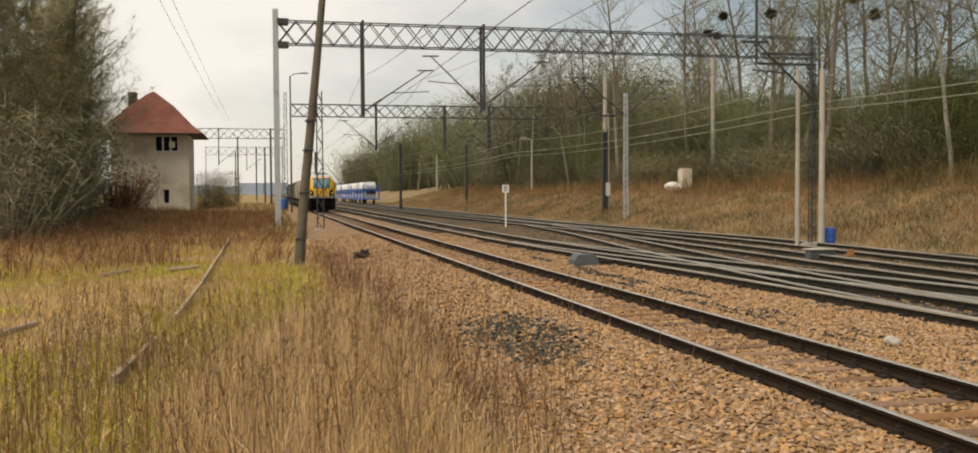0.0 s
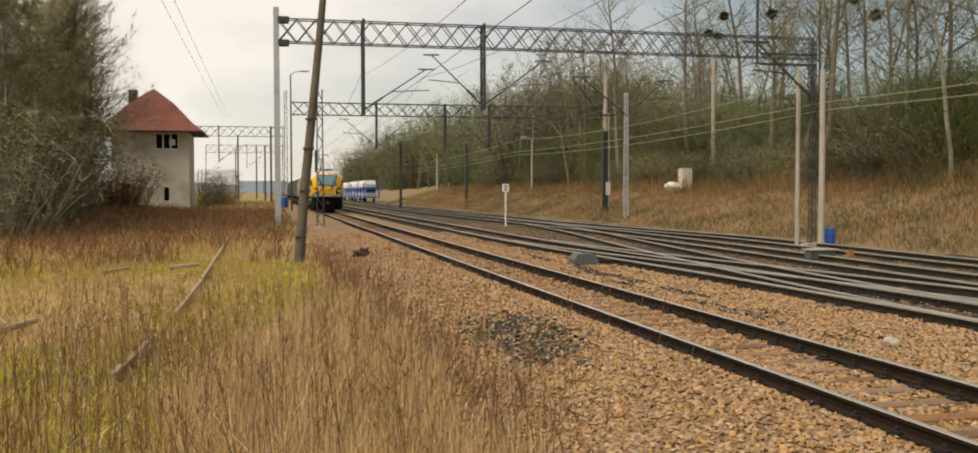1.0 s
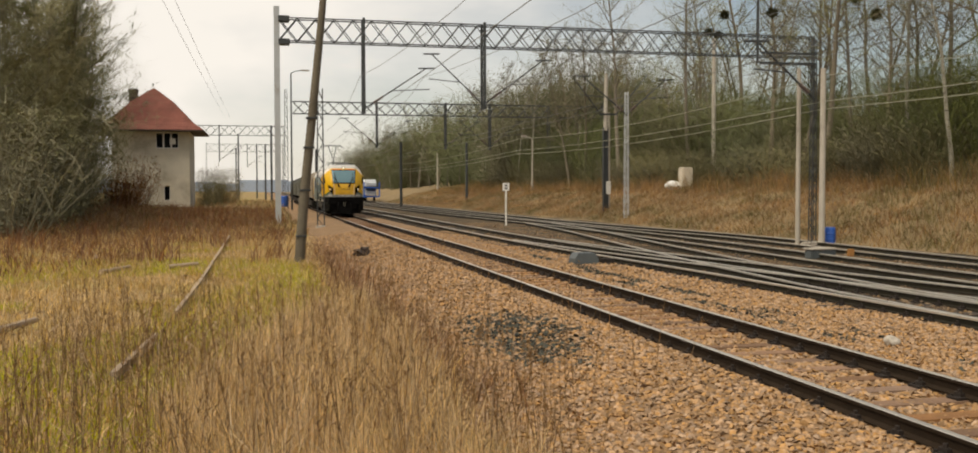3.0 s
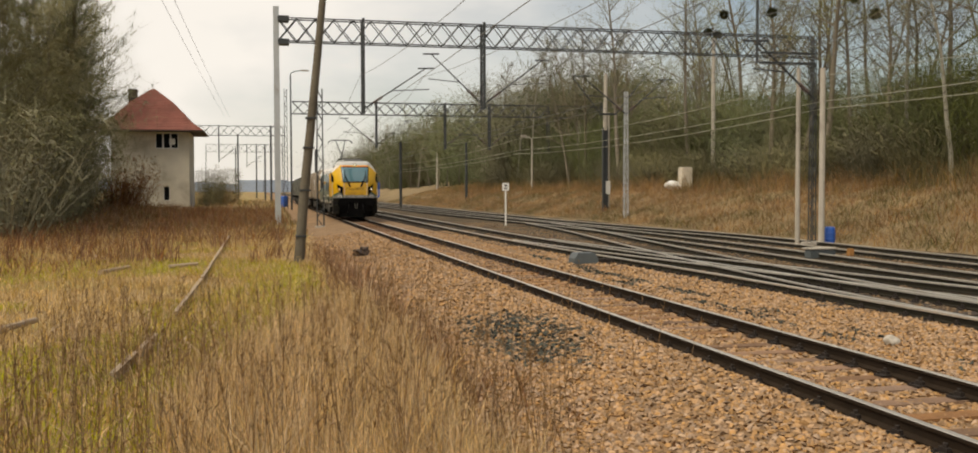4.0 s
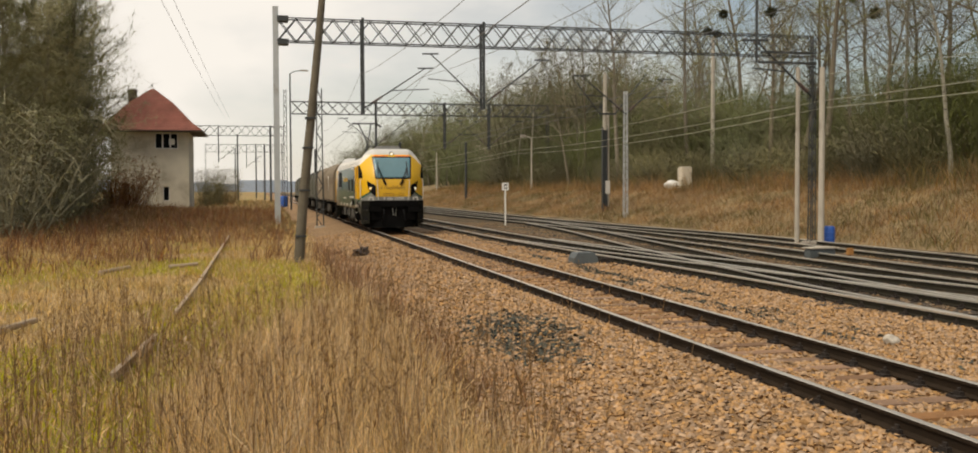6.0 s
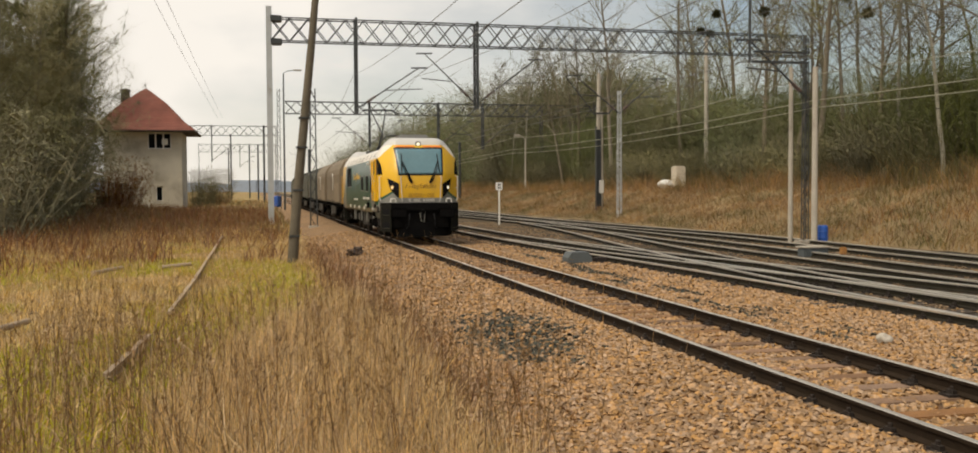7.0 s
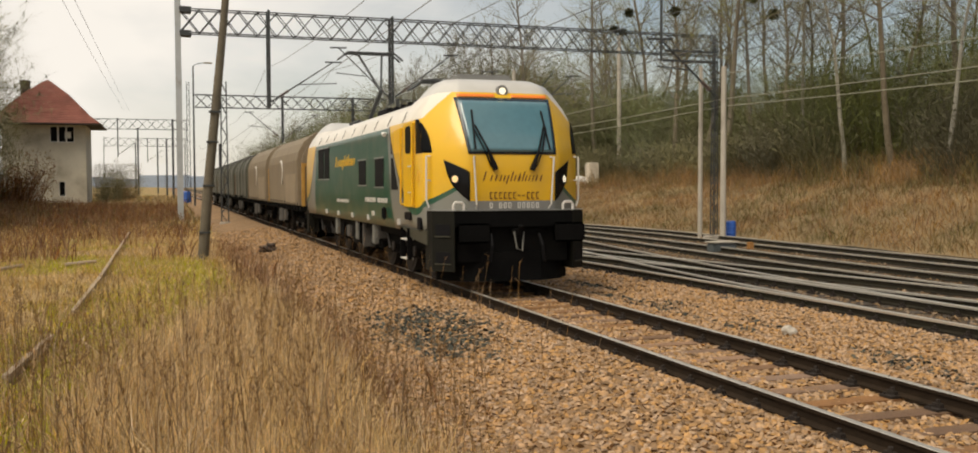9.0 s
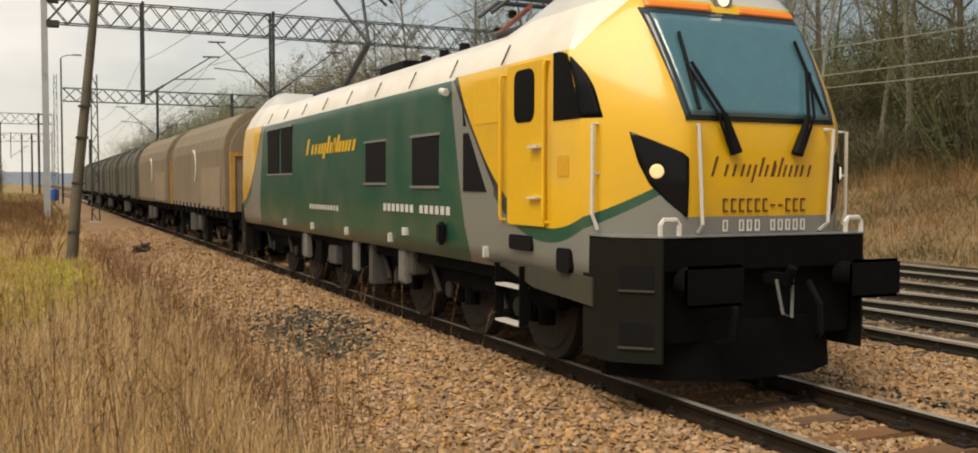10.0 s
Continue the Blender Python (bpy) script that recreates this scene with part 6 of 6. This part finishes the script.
def build_ballast():
    edge = lambda x, y: x > 2.0 + 0.45 * noise.noise((y * 0.6, 1, 1)) and not_rail(x, y)
    stones("ballast_stones", "loose tan granite ballast stones", M_STONE, 60000, (1.6, 9.9, 2.0, 16, 1.0), (0.018, 0.042), 1, lambda x, y: edge(x, y) and (not coal(x, y) or (x * 37.7 + y * 91.3) % 1 < 0.45))
    stones("ballast_stones", "loose tan granite ballast stones further along", M_STONE, 36000, (1.8, 9.8, 16, 48, 1.5), (0.025, 0.05), 2, lambda x, y: edge(x, y) and not coal(x, y))
    stones("dark_stones", "patches of dark coal-stained ballast stones", M_COAL, 22000, (2.3, 9.6, 5.0, 30, 1.2), (0.02, 0.042), 3, lambda x, y: coal(x, y) and not_rail(x, y))
    stones("dark_stones", "heap of dark blue-grey stones beside the track", M_COAL, 3200, (2.6, 4.8, 11, 17.5, 1.0), (0.025, 0.05), 9, lambda x, y: coal(x, y) and not_rail(x, y))
    stones("ballast_stones", "tan ballast between the further tracks", M_STONE2, 22000, (9.8, 20.5, 9, 60, 1.4), (0.025, 0.05), 4, lambda x, y: noise.noise((x * 0.8, y * 0.25, 7)) > -0.12)


build_ballast()


# ---- small things along the line ----
def build_small():
    s = empty("point_motor", pose(8.65, 25.7, -0.2), "grey domed point motor beside the switch rails", "point motor")
    bm = bm_new()
    prism(bm, [(-0.34, 0), (0.34, 0), (0.34, 0.18), (0.24, 0.33), (-0.24, 0.33), (-0.34, 0.18)], -0.28, 0.28, "y")
    part("casing", bm, M_GREY2, s)
    bm = bm_new()
    box(bm, -0.4, -0.33, -0.05, 0.4, 0.33, 0.03, 0.01)
    part("base_plate", bm, M_CHAIR, s)
    bm = bm_new()
    tube(bm, (0.33, 0, 0.1), (1.6, 0, 0.06), 0.03)
    box(bm, 0.5, -0.15, -0.02, 0.85, 0.15, 0.16, 0.02)
    part("throw_rod", bm, M_CHAIR, s)
    b = empty("signboard", pose(13.8, 55.2, -0.2), "small white kilometre board on a white post", "sign")
    bm = bm_new()
    tube(bm, (0, 0, 0), (0, 0, 2.35), 0.05, n=8)
    part("post", bm, M_WHITE, b)
    bm = bm_new()
    box(bm, -0.2, -0.03, 2.05, 0.2, 0.03, 2.5, 0.01)
    bd = part("board", bm, M_WHITE, b)
    bm = bm_new()
    box(bm, -0.08, -0.042, 2.13, 0.08, -0.032, 2.24)
    box(bm, -0.08, -0.042, 2.3, 0.08, -0.032, 2.41)
    part("number_bar", bm, M_RUBBER, bd)
    for x, y, z, h, r in ((20.25, 31.95, -0.2, 0.7, 0.19), (2.35, 118, 0.0, 1.3, 0.5), (25.5, 105, 0.6, 0.5, 0.25)):
        d = empty("plastic_barrel", pose(x, y, z), "blue plastic barrel standing on the ground", "barrel", "blue barrels")
        bm = bm_new()
        outline = [(0.0, 0.86), (0.06, 0.97), (0.3, 1.0), (0.33, 1.06), (0.37, 1.06), (0.4, 1.0), (0.6, 1.0), (0.63, 1.06), (0.67, 1.06), (0.7, 1.0), (0.92, 0.98), (1.0, 0.84)]
        rings = [[bm.verts.new((q * r * math.cos(math.tau * k / 18), q * r * math.sin(math.tau * k / 18), a * h)) for k in range(18)] for a, q in outline]
        for r0, r1 in zip(rings, rings[1:]):
            for k in range(18):
                bm.faces.new((r0[k], r0[(k + 1) % 18], r1[(k + 1) % 18], r1[k]))
        bm.faces.new(rings[0][::-1])
        bm.faces.new(rings[-1])
        part("drum", bm, M_BLUE, d)
    # concrete post and pale bundle on the bank
    w = empty("concrete_post", pose(30.0, 66.0, ground(30.0, 66.0)), "stubby pale concrete post on the bank", "post")
    bm = bm_new()
    box(bm, -0.42, -0.42, -0.3, 0.42, 0.42, 1.5, 0.09)
    part("block", bm, M_CREAM, w)
    bm = bm_new()
    bmesh.ops.create_icosphere(bm, subdivisions=3, radius=0.5)
    for q in bm.verts:
        q.co = Vector((q.co.x * 1.25, q.co.y * 0.9, q.co.z * 0.7)) * (1 + 0.25 * noise.noise(q.co * 2.5))
    ob = part("plastic_sack", bm, M_WHITE, None, smooth=True)
    ob.matrix_world = pose(29.1, 66.1, ground(29.1, 66.1) + 0.35)
    tagged(ob, "crumpled white plastic sack lying on the bank", "sack")
    bm = bm_new()
    bmesh.ops.create_icosphere(bm, subdivisions=3, radius=0.11)
    for q in bm.verts:
        q.co = Vector((q.co.x * 1.0, q.co.y * 0.8, q.co.z * 0.75)) * (1 + 0.5 * noise.noise(q.co * 7))
    ob = part("pale_rock", bm, M_CONC, None)
    ob.matrix_world = pose(8.05, 11.25, -0.14)
    tagged(ob, "pale grey lump of rock on the ballast", "rock")
    bm = bm_new()
    bmesh.ops.create_icosphere(bm, subdivisions=3, radius=0.2)
    for q in bm.verts:
        q.co = Vector((q.co.x * 1.3, q.co.y * 0.8, q.co.z * 0.8)) * (1 + 0.9 * noise.noise(q.co * 9))
    ob = part("tree_stump", bm, M_EAVE, None)
    ob.matrix_world = pose(3.23, 32.7, -0.2)
    tagged(ob, "small dark stump at the ballast edge", "stump")
    # abandoned siding rail in the grass
    t = empty("old_rail", None, "weathered pale disused rail lying in the grass", "rail")
    for (xa, ya), (xb, yb) in zip([(-1.53, 46.6), (-1.45, 24), (-1.52, 14.6)], [(-1.45, 24.3), (-1.5, 17.6), (-1.68, 11.6)]):
        bm = bm_new()
        p, q = Vector((xa, ya, ground(xa, ya) + 0.1)), Vector((xb, yb, ground(xb, yb) + 0.1))
        d = (q - p)
        m = Matrix.Translation((p + q) / 2) @ d.to_track_quat("Y", "Z").to_matrix().to_4x4()
        box(bm, -0.035, -d.length / 2, 0.02, 0.035, d.length / 2, 0.06, 0.0, m)
        box(bm, -0.012, -d.length / 2, -0.08, 0.012, d.length / 2, 0.021, 0.0, m)
        part("rail_length", bm, M_OLDRAIL, t)


def build_switch_gear():
    c = empty("switch_box", pose(16.1, 25.9, -0.2, 0, 0, 4), "low grey switch box between the tracks", "switch box")
    bm = bm_new()
    box(bm, -0.42, -0.2, 0.0, 0.42, 0.2, 0.3, 0.04)
    part("casing", bm, M_GREY2, c)
    bm = bm_new()
    box(bm, -0.46, -0.24, 0.29, 0.46, 0.24, 0.34, 0.015)
    part("lid", bm, M_CONC, c)
    m = empty("switch_marker", pose(16.65, 25.2, -0.2), "small orange and yellow switch marker", "marker")
    bm = bm_new()
    box(bm, -0.09, -0.07, 0.12, 0.09, 0.07, 0.34, 0.02)
    part("marker_body", bm, M_MARKER, m)
    bm = bm_new()
    tube(bm, (0, 0, 0), (0, 0, 0.13), 0.03, n=8)
    part("foot", bm, M_CHAIR, m)


M_CREAM = mat("pale_concrete", (0.62, 0.55, 0.44), 0.85, 0, 0.15, 2, 30, 0.2)
M_MARKER = mat("marker_orange", (0.36, 0.17, 0.05), 0.6, 0, 0.3, 4, 30, 0.1)
M_GREY2 = mat("weathered_grey", (0.09, 0.105, 0.11), 0.6, 0.1, 0.2, 4, 30, 0.15)
M_OLDRAIL = mat("old_rail_rust", (0.34, 0.26, 0.18), 0.85, 0.1, 0.3, 2, 30, 0.3)
build_small()
build_switch_gear()


def build_litter():
    for k, (x, y, ln, turn) in enumerate(((-3.9, 27.7, 1.3, 62), (-2.2, 28.5, 0.8, 20), (-3.8, 15.8, 1.6, 70), (-5.2, 33.0, 1.0, 100))):
        bm = bm_new()
        tube(bm, (-ln / 2, 0, 0), (ln / 2, 0, 0.06), 0.07, 0.05, 8)
        ob = part("log", bm, M_OLDRAIL)
        ob.matrix_world = pose(x, y, ground(x, y) + 0.07, 0, 0, turn)
        tagged(ob, "weathered broken log lying in the grass", "log", "logs in the grass")
    rng = random.Random(51)
    v, f = [], []
    for _ in range(70):
        x, y = rng.uniform(-4.5, 2.2), rng.uniform(8.5, 14)
        p = Vector((x, y, ground(x, y)))
        st = crooked(rng, p, Vector((rng.gauss(0, 0.15), rng.gauss(0, 0.15), 1)), rng.uniform(0.7, 1.05), 6, 0.1, -0.02)
        limb(v, f, st, 0.004, 0.002, 3)
        for _ in range(26):
            q = st[5].lerp(st[6], rng.random())
            sliver(v, f, q, q + Vector((rng.gauss(0, 0.03), rng.gauss(0, 0.03), rng.gauss(-0.01, 0.03))), 0.006)
    tagged(raw("reed_plumes", v, f, M_PLUME), "pale feathery reed plumes above the grass", "reeds", kind="stuff")


M_PLUME = mat("reed_plume", (0.62, 0.47, 0.30), 0.9, 0, 0.2, 3, 20, 0, island=0.3, leafy=0.4)
build_litter()


def parked_wagons():
    for k in range(3):
        c = empty("car_transporter", pose(18.6 + 0.04 * k, 172 + k * 26, 0.0), "parked blue car-transporter wagon loaded with silver cars", "wagon", "parked car transporters")
        bm = bm_new()
        for z in (0.75, 2.35):
            box(bm, -1.4, 0, z, 1.4, 25, z + 0.2)
        for y in (0, 6, 12, 18, 24.7):
            for s in (-1, 1):
                box(bm, s * 1.35 - 0.1, y, 0.9, s * 1.35 + 0.1, y + 0.3, 3.4 if y == 0 else 2.5)
        part("deck_frame", bm, M_BLUE, c)
        for y in (2, 4, 21, 23):
            for s in (-1, 1):
                bm = bm_new()
                tube(bm, (s * 0.7, y, 0.42), (s * 0.82, y, 0.42), 0.42, n=16)
                part("wheel", bm, M_BLACK, c)
        for z in (0.95, 2.55):
            for i in range(5):
                bm = bm_new()
                y = 0.5 + i * 4.9
                prism(bm, [(y, z + 0.2), (y + 4.3, z + 0.2), (y + 4.3, z + 0.75), (y + 3.5, z + 0.85), (y + 2.9, z + 1.35), (y + 1.2, z + 1.35), (y + 0.5, z + 0.85), (y, z + 0.7)], -0.85, 0.85, "x")
                part("loaded_car", bm, M_WHITE if (i + k) % 3 else M_MAST, c)


parked_wagons()

build_track("near railway track with brown rails on timber sleepers", [(-10, T1), (400, T1)], -6, 330, (-5.5, 62))
build_track("second railway track bending through a switch", LINE_2, 4, 330, (8, 45))
build_track("third railway track with worn rails", LINE_3, 6, 330, (12, 45), -0.01, False)
build_track("far railway track at the foot of the bank", LINE_4, 8, 330, (14, 50), -0.012, False)
build_track("crossover track leading between two lines", CROSS_A, 6, 54, (10, 54), -0.006, False)
build_track("crossover track cutting across the lines", CROSS_B, 4, 36, (8, 36), -0.008, False)


def motions():
    def at(t):
        return FRONT + SPEED * (10.0 - t)
    times = [round(i * 0.5, 2) for i in range(21)]
    walk(LOCO, [(t, pose(T1, at(t), 0)) for t in times])
    for wg, off in WAGONS:
        walk(wg, [(t, pose(T1, at(t) + off, 0)) for t in times])
    n = 151
    for w, y, r in ROLLERS:
        walk(w, [(10.0 * i / (n - 1), pose(0, y, r, math.degrees(SPEED * 10.0 * i / (n - 1) / r) % 360.0, 0, 0)) for i in range(n)])


motions()
